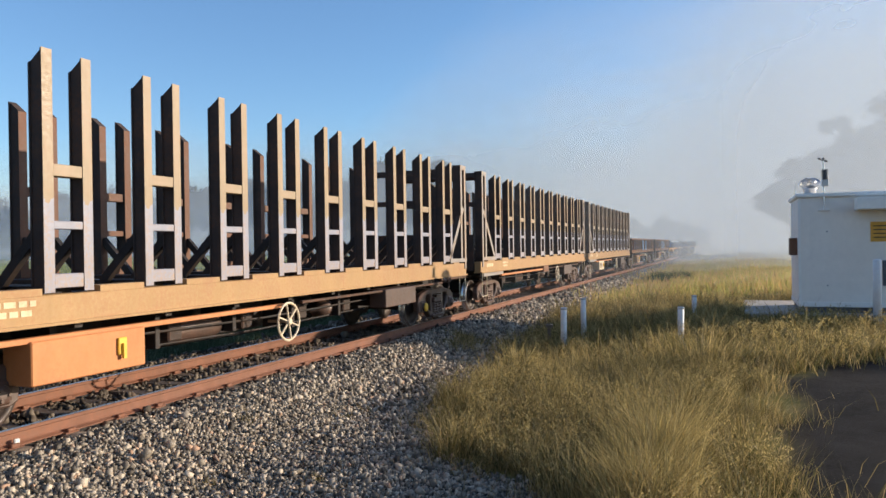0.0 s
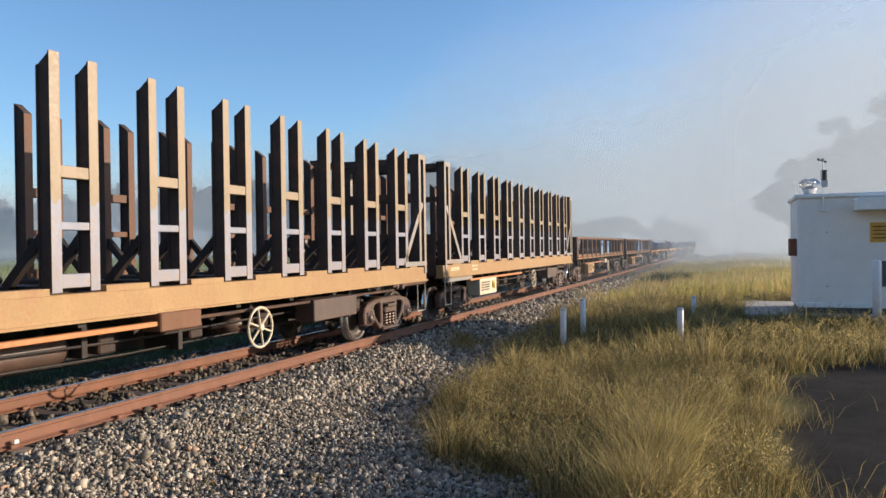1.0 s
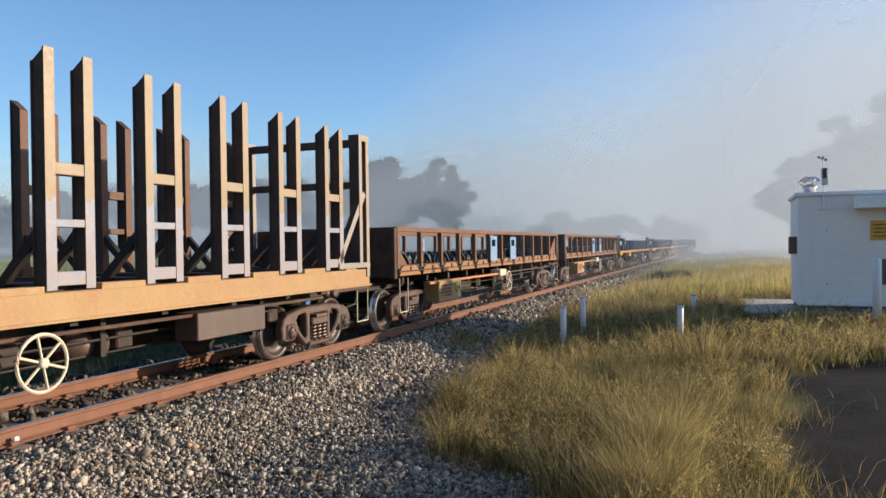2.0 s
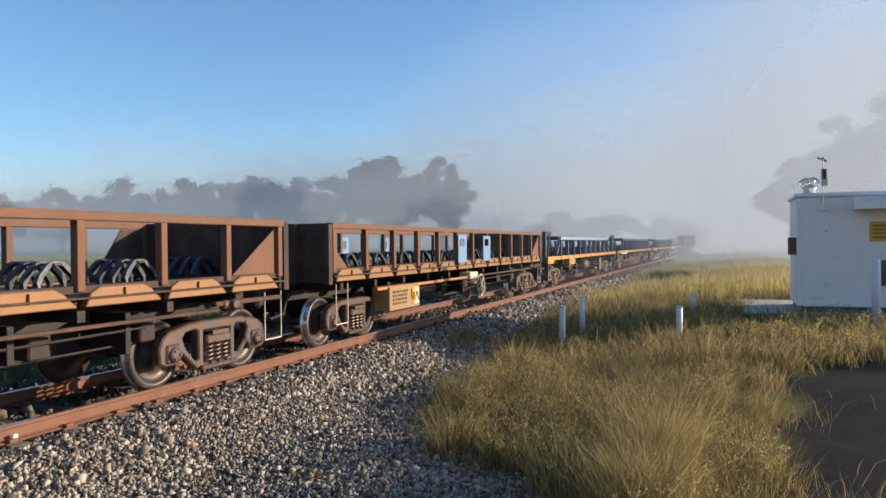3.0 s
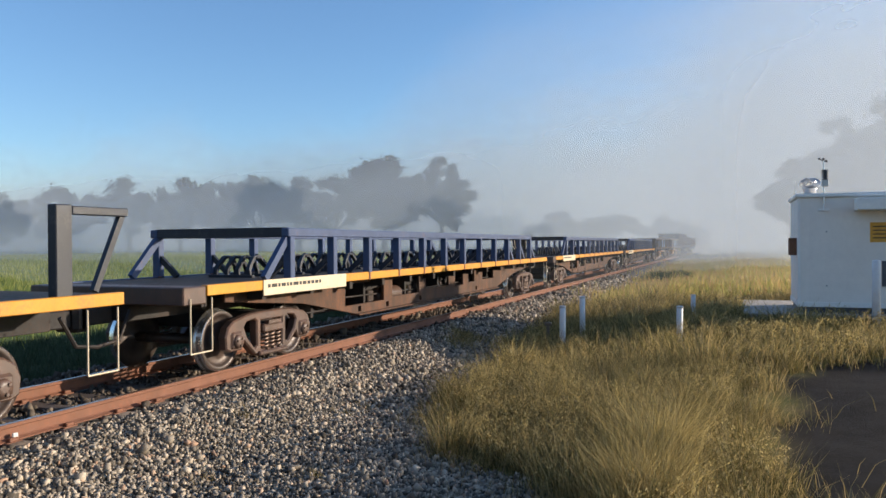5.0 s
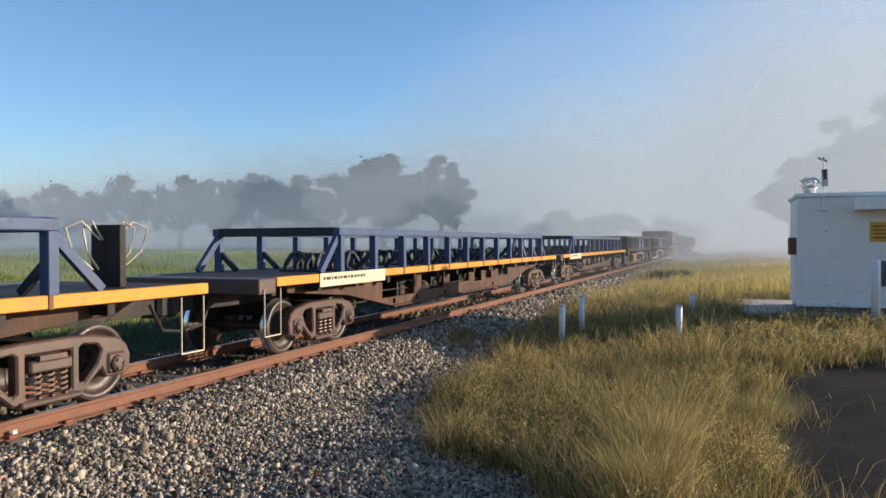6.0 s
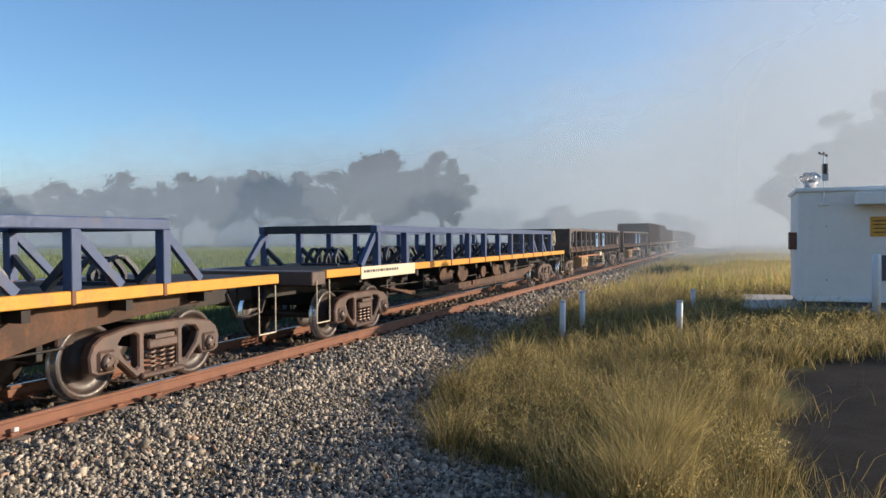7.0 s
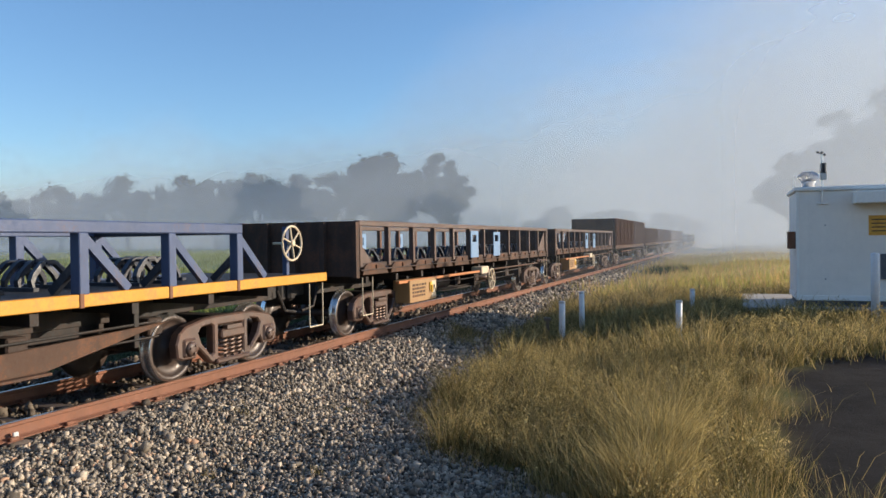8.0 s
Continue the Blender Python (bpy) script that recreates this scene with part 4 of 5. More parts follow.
def add_handwheel(parent, at, label):
    """Spoked brake wheel: rim, hub with its shaft, six spokes."""
    rim = lambda: tube(bmesh.new(), [(0, 0.27 * math.cos(a), 0.27 * math.sin(a)) for a in (2 * math.pi * k / 28 for k in range(28))], 0.018, 6, True)
    hub = lambda: lathe(bmesh.new(), [(0.02, -0.35), (0.02, -0.03), (0.05, -0.03), (0.05, 0.03), (0.02, 0.035)], "x", 12)
    wheel = shared("hwrim", "handwheel", rim, CREAM, parent, at, label)
    shared("hwhub", "hub", hub, CREAM, wheel)
    for k in range(6):
        o = shared("hwspoke", "spoke", lambda: tube(bmesh.new(), [(0, 0, 0.04), (0, 0, 0.262)], 0.014, 6), CREAM, wheel)
        o.rotation_euler = (math.pi * k / 3 + 0.2, 0, 0)


def step_mesh():
    bm = bmesh.new()
    for y in (-0.20, 0.20):
        tube(bm, [(0, y, 1.10), (0, y, 0.42)], 0.010, 6)
    tube(bm, [(0, -0.20, 0.42), (0, 0.20, 0.42)], 0.010, 6)
    return bm


def coupler_mesh(s):
    bm = cube(-0.12, 0.12, min(0, s * 0.45), max(0, s * 0.45), 0.78, 1.0, bevel=0.02)
    box(bm, -0.2, 0.2, min(s * 0.40, s * 0.60), max(s * 0.40, s * 0.60), 0.72, 1.06, bevel=0.05)
    tube(bm, [(0.4, 0, 0.95), (0.42, s * 0.2, 0.6), (0.4, s * 0.55, 0.55)], 0.025, 6)
    return bm


def under_gear(w, L, b, key, bar_mat, bars=True, reach=1.0):
    """What hangs below the deck of a wagon of length L with bogie centres b from its ends."""
    bm = cube(-0.32, 0.32, 0.1, L - 0.1, 0.80, 1.08)
    box(bm, -0.30, 0.30, b + 1.5, L - b - 1.5, 0.50, 0.82, bevel=0.02)
    for k in range(int(L / 1.3)):
        box(bm, -1.22, 1.22, 0.4 + 1.3 * k, 0.5 + 1.3 * k, 0.98, 1.10)
    shared(key + "spine", "underframe", lambda: bm, DARK, w)
    add_bogie(w, b)
    add_bogie(w, L - b)
    shared("coupler-", "coupler", lambda: coupler_mesh(-1), DARK, w, (0, 0.05, 0))
    shared("coupler+", "coupler", lambda: coupler_mesh(1), DARK, w, (0, L - 0.05, 0))
    shared("tank", "air_reservoir", lambda: lathe(bmesh.new(), [(0.05, -0.55), (0.14, -0.52), (0.16, -0.45), (0.16, 0.45), (0.14, 0.52), (0.05, 0.55)], "y", 18), BOGIE, w, (0.72, L * 0.36, 0.72))
    shared("cylinder", "brake_cylinder", lambda: lathe(bmesh.new(), [(0.04, -0.6), (0.04, -0.3), (0.16, -0.28), (0.16, 0.2), (0.06, 0.25)], "y", 16), BOGIE, w, (0.74, L * 0.60, 0.70))

    for x, z, r in ((0.55, 0.55, 0.018), (0.85, 0.62, 0.014), (-0.6, 0.58, 0.016), (0.98 * reach, 0.80, 0.016)):
        shared(key + "rod%d" % int(100 * x), "brake_rod", lambda: tube(bmesh.new(), [(x, b + 1.2, z), (x, L * 0.45, z - 0.06), (x, L - b - 1.2, z)], r, 6), DARK, w)
    for k in range(7):
        yy = b + 1.5 + k * (L - 2 * b - 3) / 6
        low = 0.52 + 0.05 * (k % 3)
        shared(key + "hanger%d" % (k % 3), "rod_hanger", lambda: cube(0.45, reach, -0.03, 0.05, low, 1.0), DARK, w, (0, yy, 0))
        shared(key + "valve", "brake_valve", lambda: cube(0.5, 0.95 * reach, 0.25, 0.5, 0.62, 0.84, bevel=0.02), PANEL, w, (0, yy, 0))
    for y in (0.30, L - 0.30):
        shared("step", "step", step_mesh, CREAM, w, (1.30, y, 0.0), "thin pale wire footstep")
    if bars:
        shared(key + "endbar", "end_bar", lambda: cube(1.24, 1.34, L - b - 0.35, L - 0.12, 0.98, 1.04, bevel=0.01), BROWN, w, label="rusty bar above the bogie")
        shared("cock", "brake_cock", lambda: lathe(lathe(bmesh.new(), [(0.03, -0.16), (0.06, -0.15), (0.06, -0.05), (0.04, -0.04), (0.04, 0.04), (0.07, 0.05), (0.07, 0.17), (0.03, 0.18)], "y", 14), [(0.05, 0.0), (0.05, 0.12)], "x", 10), BOGIE, w, (1.30, L - b - 0.05, 0.99))
        shared(key + "bar", "side_bar", lambda: cube(1.28, 1.36, b + 0.3, 6.6, 0.90, 0.955), bar_mat, w)
        shared(key + "bar2", "side_bar", lambda: cube(1.28, 1.34, 7.1, L - b - 0.3, 0.915, 0.955), BROWN, w, label="rust-brown thin side bar")


def print_bars(bm, x, y0, y1, z0, z1, rows, rng):
    """Writing too small to read, as plain bars."""
    for r in range(rows):
        y = y0
        zt = z1 - (z1 - z0) * r / rows
        while y < y1 - 0.05:
            n = rng.uniform(0.04, 0.14)
            box(bm, x, x + 0.002, y, min(y + n, y1), zt - (z1 - z0) / rows * 0.62, zt)
            y += n + 0.03


def gear_box(w, y0, y1, z0, z1, mat, key, label, sign=True):
    o = shared(key, "equipment_box", lambda: cube(1.02, 1.40, 0, y1 - y0, z0, z1, bevel=0.012), mat, w, (0, y0, 0), label)

    def lever():
        bm = cube(1.403, 1.43, 1.02, 1.14, z1 - 0.26, z1 - 0.08, bevel=0.008)
        box(bm, 1.43, 1.46, 1.06, 1.10, z1 - 0.30, z1 - 0.14)
        return bm
    shared(key + "lever", "release_handle", lever, CAPY, o, (0, 0, 0), "yellow brake release handle")

    if sign:
        def marks():
            bm = bmesh.new()
            print_bars(bm, 1.402, 0.12, 0.85, z0 + 0.08, z1 - 0.08, 4, random.Random(2))
            return bm
        shared(key + "print", "marking", marks, BROWN, o)
    return o


def rib_mesh():
    """One bent steel rib of a coil cradle, about its own middle."""
    bm = bmesh.new()
    ring = []
    for y, z, e in ((-0.27, -0.02, 0.04), (-0.285, 0.11, 0.04), (-0.24, 0.19, 0.04), (-0.11, 0.315, 0.035), (-0.06, 0.335, 0.035), (0.06, 0.335, 0.035), (0.11, 0.315, 0.035), (0.24, 0.19, 0.04), (0.285, 0.11, 0.04), (0.27, -0.02, 0.04)):
        ring.append([bm.verts.new((i * 0.034, y - math.copysign(e, y) * (j < 0), z - e * (j < 0))) for i, j in ((-1, 1), (1, 1), (1, -1), (-1, -1))])
    for p, q in zip(ring, ring[1:]):
        for i in range(4):
            bm.faces.new((p[i], p[(i + 1) % 4], q[(i + 1) % 4], q[i]))
    bm.faces.new(ring[0])
    bm.faces.new(ring[-1])
    return bm


def add_cradle(w, at):
    """Four bent ribs that lean together along the wagon like a low tent, on two foot bars."""
    base = shared("cradlefoot", "coil_cradle", lambda: cube(-0.42, 0.42, -0.32, -0.24, -0.03, 0.03), CRADLE, w, at, "dark bent-rib coil cradle")
    shared("cradlefoot2", "foot_bar", lambda: cube(-0.42, 0.42, 0.24, 0.32, -0.03, 0.03), CRADLE, base)
    shared("cradletie", "tie_bar", lambda: cube(-0.34, 0.34, -0.06, 0.06, 0.285, 0.315), CRADLE, base)
    for x in (-0.33, -0.11, 0.11, 0.33):
        o = shared("rib", "rib", rib_mesh, CRADLE, base, (x, 0, 0))
        o.rotation_euler = (0, -0.45 * x, 0)


def wagon(name_label, start, category="wagon"):
    w = tagged(new("freight_wagon"), name_label, category, "wagons of the freight train")
    w.location = (0, start, 0)
    moving.append((w, start))
    return w


# ---- log wagons
def stanchion_mesh(s):
    """A channel post, open towards the front, its top cut on the slant."""
    xa, xb = s * 1.13, s * 1.31
    bm = bmesh.new()
    loop = [(xa, 0.0), (xa + s * 0.02, 0.0), (xa + s * 0.02, 0.012), (xb - s * 0.02, 0.012), (xb - s * 0.02, 0.0), (xb, 0.0), (xb, 0.12), (xa, 0.12)]
    top = lambda x: 3.73 - 0.14 * (1 - abs(x - xa) / 0.18)
    lo = [bm.verts.new((x, y, 1.36)) for x, y in loop]
    hi = [bm.verts.new((x, y, top(x))) for x, y in loop]
    n = len(loop)
    for i in range(n):
        f = bm.faces.new((lo[i], lo[(i + 1) % n], hi[(i + 1) % n], hi[i]))
        # front faces and the near inner face get their shade as dark colour
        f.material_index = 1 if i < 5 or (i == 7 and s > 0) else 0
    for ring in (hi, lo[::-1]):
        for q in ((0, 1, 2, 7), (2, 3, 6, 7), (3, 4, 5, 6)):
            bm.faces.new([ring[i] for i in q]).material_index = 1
    return bm


def rung_mesh(s, z0, z1):
    xc, xd = sorted((s * 1.16, s * 1.305))
    return cube(xc, xd, 0.12, 0.47, z0, z1)


def end_frame_mesh(flip, side):
    """One side of the end frame with its slanting brace; flip mirrors it along the wagon."""
    bm = bmesh.new()
    for s in (side,):
        xa, xb = sorted((s * 1.12, s * 1.32))
        box(bm, xa, xb, 0.02, 0.14, 1.20, 3.70, bevel=0.008)
        box(bm, xa, xb, 0.28, 0.40, 1.44, 3.64, bevel=0.008)
        box(bm, min(s * 1.115, s * 1.325), max(s * 1.115, s * 1.325), 0.02, 0.40, 3.63, 3.735)
        box(bm, min(s * 1.115, s * 1.325), max(s * 1.115, s * 1.325), 0.02, 1.15, 1.37, 1.46)
        bar(bm, (s * 1.26, 0.18, 2.70), (s * 1.26, 1.12, 1.46), 0.10, 0.12)
    if flip:
        for v in bm.verts:
            v.co.y = -v.co.y
        bm.normal_update()
    bmesh.ops.recalc_face_normals(bm, faces=bm.faces[:])
    bm.normal_update()
    # sides that face the front are coloured dark for their shade
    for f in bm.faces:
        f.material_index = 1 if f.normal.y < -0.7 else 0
    return bm


def log_wagon(start, variant):
    L = 14.7
    w = wagon("empty log wagon with tall ladder-like stanchions on an ochre deck", start)
    for s in (1, -1):
        def sill():
            xa, xb = sorted((s * 1.12, s * 1.30))
            bm = cube(xa, xb, 0, L, 1.06, 1.34, bevel=0.01)
            for k in range(11):
                y0, y1 = max(0.45, 0.62 + 1.32 * k), min(L - 0.5, 1.26 + 1.32 * k - 0.08 + 0.06)
                if y1 > y0 + 0.1:
                    box(bm, xa, xb, y0, y1, 1.335, 1.405)
            box(bm, min(s * 1.1, s * 1.34), max(s * 1.1, s * 1.34), 0.0, L, 1.04, 1.07)
            return bm
        shared("logsill%d" % s, "side_sill", sill, OCHRE, w, label="faded ochre side sill with worn paint")
    shared("logdeck", "deck", lambda: cube(-1.12, 1.12, 0.05, L - 0.05, 1.20, 1.30), DARK, w, label="dark greasy steel deck")
    for k in range(10):
        y = 1.26 + 1.32 * k
        for s, mats, note in ((1, (STANCHION, STANCHION_SHADE), "channel stanchion, grey below and ochre above"), (-1, (STANCHION_RUST, STANCHION_SHADE), "rusty brown channel stanchion")):
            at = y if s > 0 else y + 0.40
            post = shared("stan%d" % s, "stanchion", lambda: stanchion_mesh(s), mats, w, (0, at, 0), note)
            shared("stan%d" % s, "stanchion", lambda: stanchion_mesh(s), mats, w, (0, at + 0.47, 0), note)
            for z0, z1 in ((2.50, 2.62), (1.98, 2.06), (1.40, 1.54)):
                shared("rung%d%d" % (s, int(z0 * 100)), "rung", lambda: rung_mesh(s, z0, z1), mats[0], post)
            for yy in (0.06, 0.53):
                def brace():
                    bm = bmesh.new()
                    bar(bm, (s * 1.14, 0, 1.92), (s * 0.62, 0, 1.40), 0.07, 0.10)
                    return bm
                shared("bunkbrace%d" % s, "bunk_brace", brace, DARK, w, (0, at + yy, 0))
        shared("bunk", "bunk", lambda: cube(-1.12, 1.12, 0.10, 0.48, 1.28, 1.42), DARK, w, (0, y, 0), "dark cross bunk on the deck")
    for flip, y in ((False, 0.0), (True, L)):
        for side in (1, -1):
            shared("ef%d%d" % (flip, side), "end_frame", lambda: end_frame_mesh(flip, side), (FRAME_GREY, STANCHION_SHADE), w, (0, y if flip else y + 0.08, 0), "weathered pale end frame with slanting brace")
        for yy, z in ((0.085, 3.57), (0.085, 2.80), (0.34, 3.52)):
            shared("endbeam", "cross_beam", lambda: cube(-1.12, 1.12, -0.045, 0.045, 0, 0.125), STANCHION_SHADE, w, (0, y - yy if flip else y + yy, z))
        shared("ep%d" % flip, "end_panel", lambda: cube(-1.10, 1.10, 0.0, 0.05, 1.10, 2.06) if not flip else cube(-1.10, 1.10, -0.05, 0.0, 1.10, 2.06), PANEL, w, (0, y, 0), "dark brown steel end panel")
    under_gear(w, L, 1.42, "log", ORANGE)
    if variant != 1:
        gear_box(w, 2.35, 3.78, 0.50, 0.92, ORANGE if variant != 2 else CREAM, "logbox%d" % variant, "equipment box with worn paint", variant == 2)
    shared("logrearbox", "equipment_box", lambda: cube(1.05, 1.40, 0, 1.4, 0.62, 0.96, bevel=0.012), BOGIE, w, (0, 9.9, 0))
    add_handwheel(w, (1.46, (6.53, 8.40, 7.67)[variant], 0.70), "cream spoked brake handwheel")
    if variant == 0:
        shared("yellowcap", "bearing_cover", lambda: lathe(bmesh.new(), [(0.02, 1.14), (0.095, 1.142), (0.10, 1.155), (0.085, 1.172), (0.03, 1.176)], "x", 20), CAPY, w, (0, L - 1.42 - 0.85, WHEEL_R), "yellow painted bearing cover")
    if variant == 1:
        shared("logbox3", "equipment_box", lambda: cube(1.10, 1.40, 6.58, 7.28, 0.83, 1.05, bevel=0.015), RUST, w, label="rust-red box under the sill")
    def marks():
        bm = bmesh.new()
        print_bars(bm, 1.303, 0.5, 1.1, 1.14, 1.28, 1, random.Random(5))
        print_bars(bm, 1.303, 2.0, 2.5, 1.12, 1.30, 2, random.Random(6))
        return bm
    shared("logmarks", "marking", marks, FADED_MARK, w)
    shared("logplate", "bogie_shroud", lambda: cube(1.22, 1.33, 0.15, 1.95, 0.94, 1.03), FRAME_GREY, w, label="pale pressed plate over the bogie")


# ---- wagons with low open sides
def side_wagon(start, dark=False):
    L = 14.45
    rust, ochre, k_ = (BOGIE, BROWN, "d") if dark else (RUST, SCALLOP, "")
    w = wagon("empty low-sided wagon with dark brown posts and top rail" if dark else "empty low-sided steel wagon with rusty posts and top rail", start)
    for s in (1, -1):
        xa, xb = sorted((s * 1.20, s * 1.31))
        shared(k_ + "toprail%d" % s, "top_rail", lambda: cube(xa, xb, 0.0, L, 2.03, 2.13, bevel=0.01), rust, w)
        for k in range(13):
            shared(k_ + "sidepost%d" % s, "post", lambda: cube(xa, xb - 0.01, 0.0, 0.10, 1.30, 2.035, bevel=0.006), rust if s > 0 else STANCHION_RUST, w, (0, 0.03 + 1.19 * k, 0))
        def sill():
            bm = cube(min(s * 1.16, s * 1.26), max(s * 1.16, s * 1.26), 0, L, 1.28, 1.36)
            box(bm, min(s * 1.18, s * 1.34), max(s * 1.18, s * 1.34), 0, L, 1.225, 1.245)
            return bm
        shared("sidesill%d" % s, "side_sill", sill, PANEL, w)
        def scallop():
            bm = plate([(0.05, 1.14), (1.14, 1.14), (0.98, 1.28), (0.86, 1.34), (0.24, 1.34), (0.12, 1.28)], [], min(s * 1.20, s * 1.30), max(s * 1.20, s * 1.30), 0.01)
            box(bm, min(s * 1.29, s * 1.33), max(s * 1.29, s * 1.33), 0.56, 0.62, 1.22, 1.32)
            return bm
        for k in range(12):
            shared(k_ + "scallop%d" % s, "sill_plate", scallop, ochre, w, (0, 0.08 + 1.19 * k, 0))
    shared("sidedeck", "deck", lambda: cube(-1.20, 1.20, 0.02, L - 0.02, 1.14, 1.25), DARK, w)
    shared("gusset3", "corner_sheet", lambda: plate([(0, 1.26), (1.02, 1.26), (1.02, 2.02), (0.55, 2.02)], [], -1.24, -1.22, 0.002), PANEL, w, (0, L - 1.14, 0), "dark brown corner sheet")
    for y0, y1 in ((-0.02, 0.07), (L - 0.07, L + 0.02)):
        def endwall():
            bm = cube(-1.26, 1.26, y0, y1, 1.12, 2.12)
            for x in (-1.25, -0.6, 0, 0.6, 1.25):
                box(bm, x - 0.05, x + 0.05, y0 - 0.10 if y0 < 1 else y1 - 0.02, y0 + 0.02 if y0 < 1 else y1 + 0.10, 1.10, 2.10)
            return bm
        shared("endwall%d" % (y0 > 1), "end_wall", endwall, PANEL, w, label="dark ribbed end wall")
    shared(k_ + "gusset", "corner_sheet", lambda: plate([(0, 1.36), (1.02, 1.36), (1.02, 2.02)], [], 1.22, 1.24, 0.002), rust, w, (0, L - 1.14, 0), "rust-brown triangular corner sheet")
    shared(k_ + "gusset2", "corner_sheet", lambda: plate([(0, 1.36), (0.5, 1.36), (0, 1.75)], [], 1.22, 1.24, 0.002), rust, w, (0, 0.12, 0))
    for i, y in enumerate((5.99, 7.93)):
        shared("bluehatch%d" % (i), "hatch_panel", lambda: plate([(0, 1.30), (0.60, 1.30), (0.60, 1.98 - 0.02 * i), (0, 1.98 - 0.02 * i)], [[(0.10, 1.70), (0.44, 1.70), (0.44, 1.88), (0.10, 1.88)]], 1.315, 1.335, 0.004), LIGHT_BLUE, w, (0, y, 0), "pale blue steel panel with a square hole")
    for y in (4.9, 7.2):
        shared("bluefar", "hatch_panel", lambda: plate([(0, 1.30), (0.50, 1.30), (0.50, 1.95), (0, 1.95)], [[(0.10, 1.66), (0.36, 1.66), (0.36, 1.85), (0.10, 1.85)]], -1.345, -1.325, 0.004), LIGHT_BLUE, w, (0, y, 0))
    for y in (0.9, 2.2, 3.5, 4.8, 6.05, 7.35, 8.6, 9.9, 11.25, 12.5, 13.75):
        add_cradle(w, (0.12, y, 1.265))
    under_gear(w, L, 1.25, "side", ORANGE)
    gear_box(w, 1.98, 3.42, 0.48, 0.94, OCHRE, "sidebox", "ochre equipment box with markings")
    def warn():
        bm = cube(1.402, 1.406, 1.16, 1.40, 0.54, 0.88, bevel=0)
        return bm
    sign = shared("warnsign", "warning_sign", warn, CREAM, w, (0, 1.98, 0), "pale sign with a dark triangle")
    def tri():
        bm = bmesh.new()
        a, b, c = (1.409, 1.19, 0.62), (1.409, 1.37, 0.62), (1.409, 1.28, 0.80)
        for p, q in ((a, b), (b, c), (c, a)):
            bar(bm, p, q, 0.004, 0.022, (1, 0, 0))
        return bm
    shared("warntri", "triangle", tri, MARK, sign)
    add_handwheel(w, (1.46, 7.3, 0.70), "cream spoked brake handwheel")
    shared("hwbox", "gear_case", lambda: cube(1.12, 1.42, 6.6, 7.2, 0.86, 1.05, bevel=0.02), CREAM, w)
    def girder():
        return plate([(2.6, 1.10), (L - 2.6, 1.10), (L - 4.2, 0.52), (L - 6.5, 0.42), (6.5, 0.42), (4.2, 0.52)], [], 0.46, 0.52, 0.01)
    shared("sidegirder", "girder", girder, DARK, w)


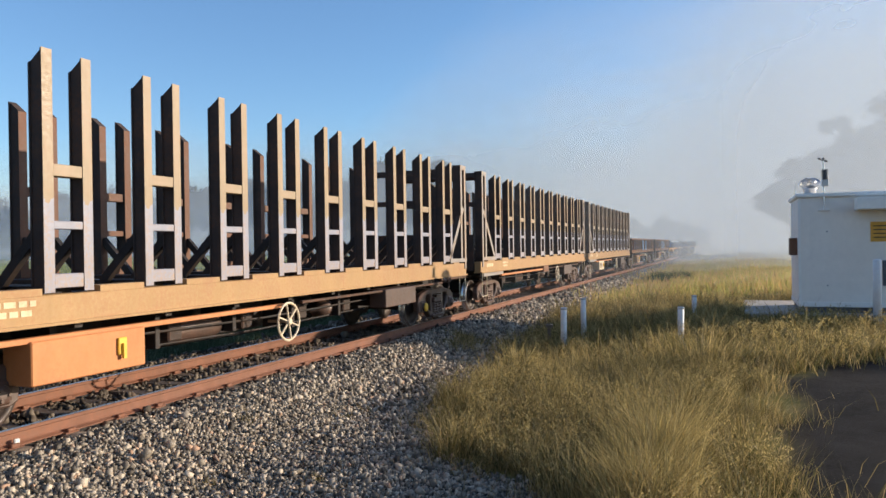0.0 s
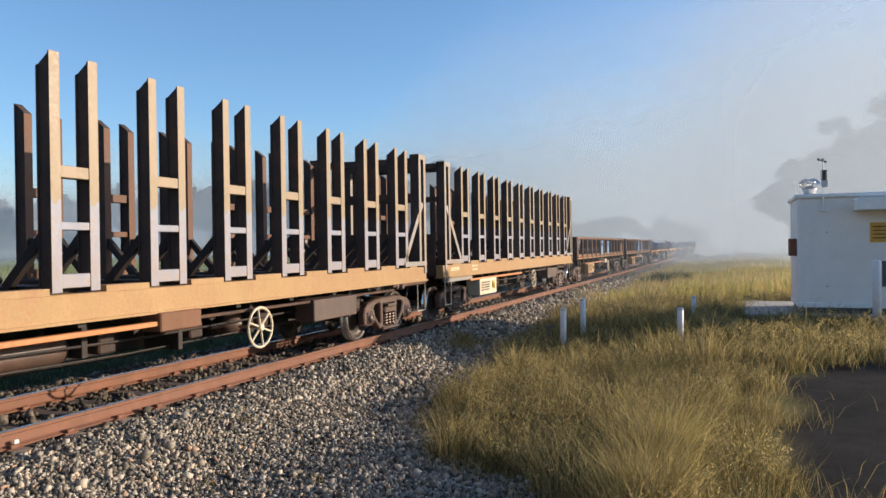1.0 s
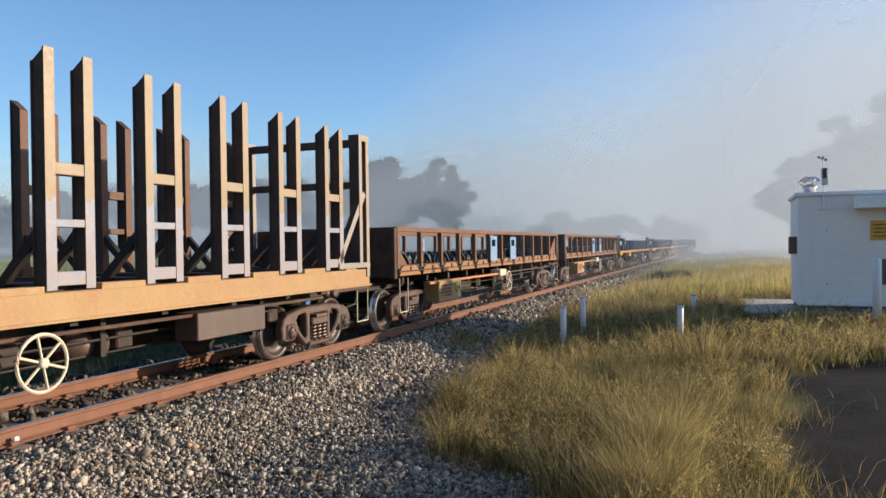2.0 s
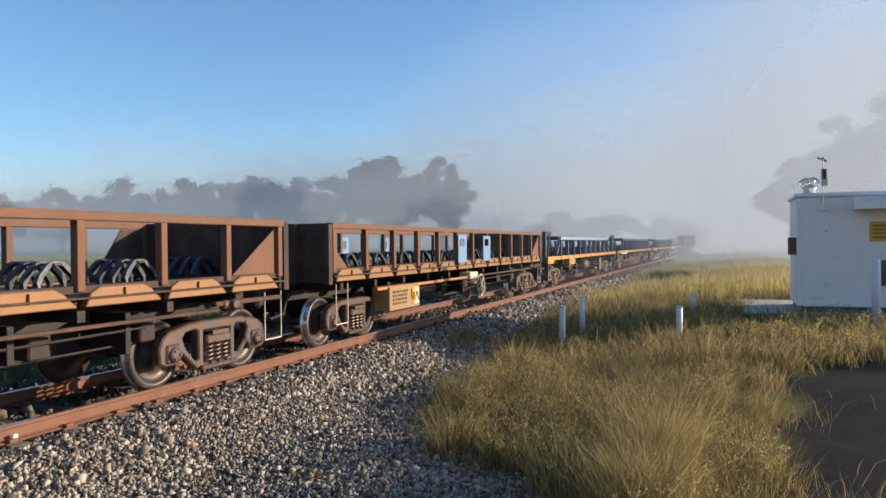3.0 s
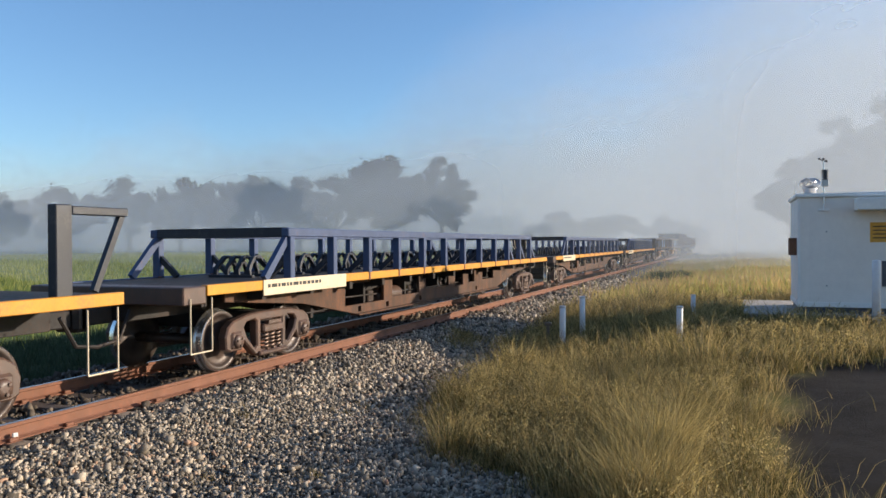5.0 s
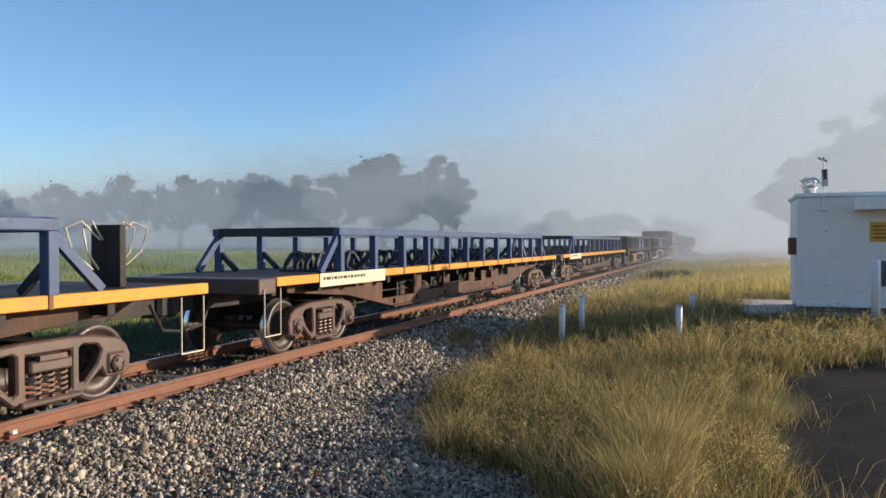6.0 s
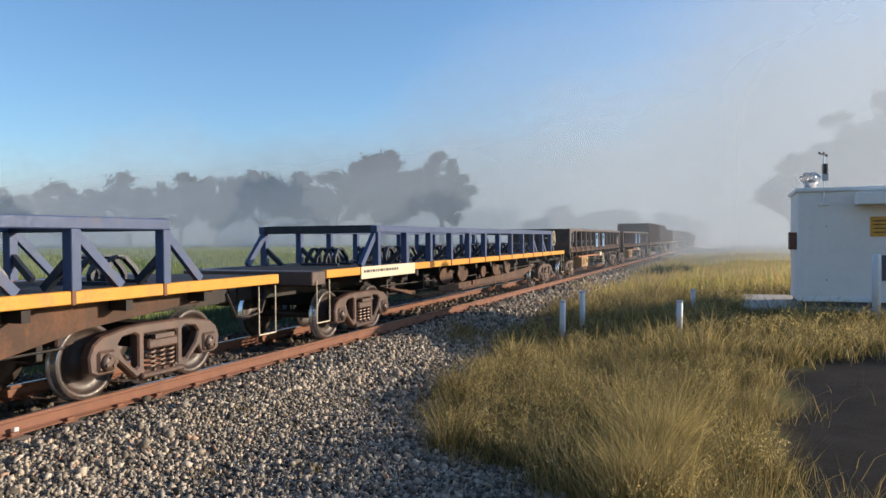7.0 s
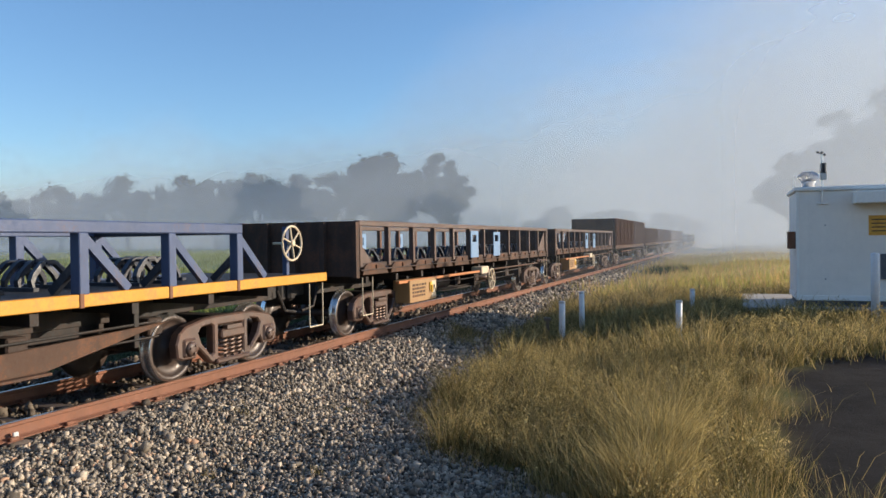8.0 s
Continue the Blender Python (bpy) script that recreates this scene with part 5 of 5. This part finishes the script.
# ---- blue flat wagons with a yellow sill
def flat_wagon(start, L, kind):
    w = wagon("empty coil wagon with dull blue side frames and a yellow sill" if kind else "empty coil wagon with blue side frames and a weathered yellow sill", start)
    key = "flat%d" % int(L * 10)
    n = int((L - 2.3 - 2.0) / 1.29) + 1
    last = 2.3 + 1.29 * (n - 1)
    for s in (1, -1):
        xa, xb = sorted((s * 1.18, s * 1.31))
        shared(key + "rail%d" % s, "top_rail", lambda: cube(xa, xb, 2.25, last + 0.13, 1.88, 2.01, bevel=0.012), BLUE if kind else FADED_BLUE, w)
        for k in range(n):
            shared("bluepost%d" % s, "post", lambda: cube(xa, xb, 0, 0.125, 1.25, 1.885, bevel=0.008), BLUE, w, (0, 2.3 + 1.29 * k, 0))
            shared("foot%d" % s, "post_foot", lambda: cube(xa - 0.002, xb + 0.002, 0.0, 0.055, 1.112, 1.262, bevel=0.004), RUST, w, (0, 2.3 + 1.29 * k, 0), "rusty orange foot of a side post")
            def gusset():
                bm = bmesh.new()
                bar(bm, (s * 1.20, 0.06, 1.56), (s * 0.86, 0.06, 1.26), 0.06, 0.09)
                return bm
            shared("gusset%d" % s, "gusset", gusset, CRADLE, w, (0, 2.3 + 1.29 * k, 0), "dark slanting gusset behind a post")
            if k < 1 or k > n - 4:
                def brace():
                    bm = bmesh.new()
                    bar(bm, (s * 1.22, 0.10, 1.86), (s * 1.22, 0.72, 1.27), 0.07, 0.10)
                    return bm
                def brace_front():
                    bm = bmesh.new()
                    bar(bm, (s * 1.22, 0.06, 1.90), (s * 1.22, -0.55, 1.27), 0.08, 0.11)
                    return bm
                shared("bluebrace%d%d" % (s, k < 1), "brace", brace if k >= 1 else brace_front, BLUE, w, (0, 2.3 + 1.29 * k, 0))
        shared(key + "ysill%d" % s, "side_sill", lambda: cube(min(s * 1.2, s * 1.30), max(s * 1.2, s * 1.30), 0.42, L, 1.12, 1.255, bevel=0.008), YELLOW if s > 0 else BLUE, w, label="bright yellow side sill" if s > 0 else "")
    for yc in (2.34, last + 0.06):
        shared("bluecross", "cross_beam", lambda: cube(-1.2, 1.2, -0.075, 0.075, 1.87, 2.02), CRADLE, w, (0, yc, 0))
    shared("flatend", "end_beam", lambda: cube(-1.26, 1.28, 0.0, 0.42, 1.02, 1.245, bevel=0.015), BOGIE, w, label="dusty brown end beam")
    shared(key + "deck", "deck", lambda: cube(-1.2, 1.2, 0.02, L - 0.02, 1.12, 1.24), DARK, w, label="dark worn deck")
    rng = random.Random(int(start))
    y = 2.9
    while y < L - 1.9:
        add_cradle(w, (rng.uniform(-0.25, 0.35), y, 1.255))
        y += rng.choice((0.72, 1.29, 1.05, 1.35))
    if kind:
        board = shared(key + "board", "number_board", lambda: cube(1.30, 1.318, 1.6, 4.0, 1.04, 1.262), CREAM, w, label="cream painted board with dark marks")
        def marks():
            bm = bmesh.new()
            print_bars(bm, 1.3185, 1.7, 3.2, 1.12, 1.20, 1, random.Random(8))
            return bm
        shared(key + "marks", "marking", marks, MARK, board)
    under_gear(w, L, 2.15, key, BROWN, bars=False, reach=1.0 if kind == 0 else 0.84)
    if kind == 0:
        add_handwheel(w, (1.44, 10.6, 0.72), "cream spoked brake handwheel")
        shared("fbox", "equipment_box", lambda: cube(1.05, 1.36, 3.6, 4.8, 0.88, 1.14), OCHRE, w)
        shared("reservoir2", "air_reservoir", lambda: lathe(bmesh.new(), [(0.05, -0.5), (0.19, -0.46), (0.22, -0.38), (0.22, 0.38), (0.19, 0.46), (0.05, 0.5)], "y", 22), BOGIE, w, (1.0, 8.45, 0.76))
        shared("fend", "end_plate", lambda: plate([(0, 1.0), (0.9, 1.0), (1.1, 1.26), (0, 1.26)], [], 1.29, 1.325, 0.004), YELLOW, w, (0, 0, 0))
        def bulk():
            bm = bmesh.new()
            box(bm, -0.06, 0.06, -0.10, 0.10, 1.2, 2.18, bevel=0.01)
            box(bm, -0.06, 0.06, 0.10, 0.85, 2.08, 2.17, bevel=0.01)
            bar(bm, (0, 0.80, 2.09), (0, 0.42, 1.28), 0.06, 0.07)
            return bm
        for x, yy in ((1.16, 0.12), (-1.16, 0.12), (1.16, L - 0.7), (-1.16, L - 0.7)):
            shared("fbulk", "corner_post", bulk, CRADLE, w, (x, yy, 0), "dark corner post")
    else:
        a, b = 3.7, L - 3.7
        bottom = 0.47
        if kind == 2:
            holes = [round_poly(6.75, 0.85, 0.44, 0.215), round_poly(7.95, 0.85, 0.40, 0.205), round_poly(9.65, 0.86, 0.22, 0.20), round_poly(10.85, 0.86, 0.34, 0.20), round_poly(12.05, 0.86, 0.30, 0.20)]
            holes += [[(y, 0.51), (y + 0.12, 0.51), (y + 0.12, 0.62), (y, 0.62)] for y in (4.7, 6.1, 8.6)]
        else:
            holes = [[(y, z), (y + d, z), (y + d, 1.04), (y, 1.04)] for y, d, z in ((4.6, 1.6, 0.64), (6.6, 1.4, 0.68), (8.4, 1.45, 0.74), (10.3, 0.6, 0.70), (11.3, 0.5, 0.74), (12.5, 1.0, 0.76))]
            holes += [[(y, 0.50), (y + 0.12, 0.50), (y + 0.12, 0.60), (y, 0.60)] for y in (5.1, 6.3, 8.0, 11.9)]
        for s in (1, -1):
            shared("fish%d%d" % (kind == 2, s), "girder", lambda: plate([(1.2, 1.09), (L - 1.2, 1.09), (L - 1.2, 0.97), (b + 0.5, 0.80), (b - 1.3, bottom), (a + 1.3, bottom), (a - 0.5, 0.80), (1.2, 0.97)], holes, s * 0.90, s * 0.96, 0.006), BROWN, w, label="deep rust-brown girder with cut-outs")
            shared("fishflange%d%d" % (kind == 2, s), "girder_flange", lambda: cube(min(s * 0.84, s * 1.04), max(s * 0.84, s * 1.04), a + 1.3, b - 1.3, bottom - 0.03, bottom + 0.0), BROWN, w)
        if kind == 2:
            shared("brakestand", "brake_stand", lambda: cube(0.84, 0.92, L - 0.54, L - 0.46, 1.24, 2.0), BLUE, w)
            add_handwheel(w, (1.0, L - 0.5, 1.74), "pale spoked brake handwheel")
        if kind == 3:
            def hoses():
                bm = bmesh.new()
                for d in (-0.42, -0.25, 0.30, 0.45):
                    tube(bm, [(0.5, L - 0.85 + d * 0.25, 1.80), (0.5 + d * 0.2, L - 0.85 + d * 0.7, 2.02), (0.5 + d * 0.4, L - 0.85 + d * 1.05, 1.94), (0.5 + d * 0.3, L - 0.85 + d * 0.9, 1.66), (0.5, L - 0.85 + d * 0.5, 1.45)], 0.013, 6)
                return bm
            plate_ = shared("hoseplate", "back_plate", lambda: cube(0.30, 0.75, L - 0.90, L - 0.80, 1.24, 1.98), DARK, w, label="dark upright plate on the deck")
            tagged(shared("hoses", "air_hoses", hoses, CREAM, plate_, label="pale looped air hoses"), kind="stuff")


# ---- tall-sided wagons at the back of the train
def tall_wagon(start, L=15.0, high=2.88):
    w = wagon("empty tall-sided wagon with rusty upright plates", start)
    key = "tall%d" % int(high * 100)
    for s in (1, -1):
        def side():
            bm = cube(min(s * 1.14, s * 1.24), max(s * 1.14, s * 1.24), 0, L, 1.1, 1.34)
            return bm
        shared(key + "sill%d" % s, "side_sill", side, BROWN, w)
        k, y = 0, 0.05
        while y < L - 0.7:
            def panel():
                bm = cube(min(s * 1.19, s * 1.23), max(s * 1.19, s * 1.23), 0, 1.0, 1.34, high)
                for yy in (0.0, 0.46, 0.92):
                    box(bm, min(s * 1.22, s * 1.32), max(s * 1.22, s * 1.32), yy, yy + 0.08, 1.30, high)
                return bm
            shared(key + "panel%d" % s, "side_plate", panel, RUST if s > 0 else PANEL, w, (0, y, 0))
            y += 1.74
    for y in (0.0, L - 0.08):
        shared(key + "end", "end_wall", lambda: cube(-1.2, 1.2, 0, 0.08, 1.1, high), PANEL, w, (0, y, 0))
    shared(key + "deck", "deck", lambda: cube(-1.14, 1.14, 0.02, L - 0.02, 1.12, 1.26), DARK, w)
    under_gear(w, L, 1.5, key, RUST)


log_wagon(2.65, 0)
log_wagon(18.50, 1)
log_wagon(34.20, 2)
side_wagon(50.1)
side_wagon(65.98)
flat_wagon(81.40, 16.85, 0)
flat_wagon(99.2, 18.85, 3)
flat_wagon(119.15, 18.85, 1)
flat_wagon(138.95, 18.80, 2)
side_wagon(158.95, True)
side_wagon(174.9, True)
for k in range(4):
    tall_wagon(190.9 + 16.2 * k, high=2.5 if k else 2.88)
for k in range(5):
    side_wagon(255.6 + 15.9 * k, True)


def motions():
    """The train rolls past at one speed; every wheelset turns with it."""
    times = [0, 1 / 30, 0.1] + [0.5 * k for k in range(1, 16)] + [7.9, 8 - 1 / 30, 8.0]
    for w, start in moving:
        walk(w, [(t, pose(0, start - SPEED * t, 0)) for t in times])
    turn = math.degrees(SPEED / WHEEL_R)
    for w, y in spinning:
        if w.parent.location.y > 185:
            walk(w, [(0, pose(0, y, WHEEL_R)), (8, pose(0, y, WHEEL_R))])
        else:
            walk(w, [(k / 30, pose(0, y, WHEEL_R, turn * k / 30)) for k in range(241)])


motions()
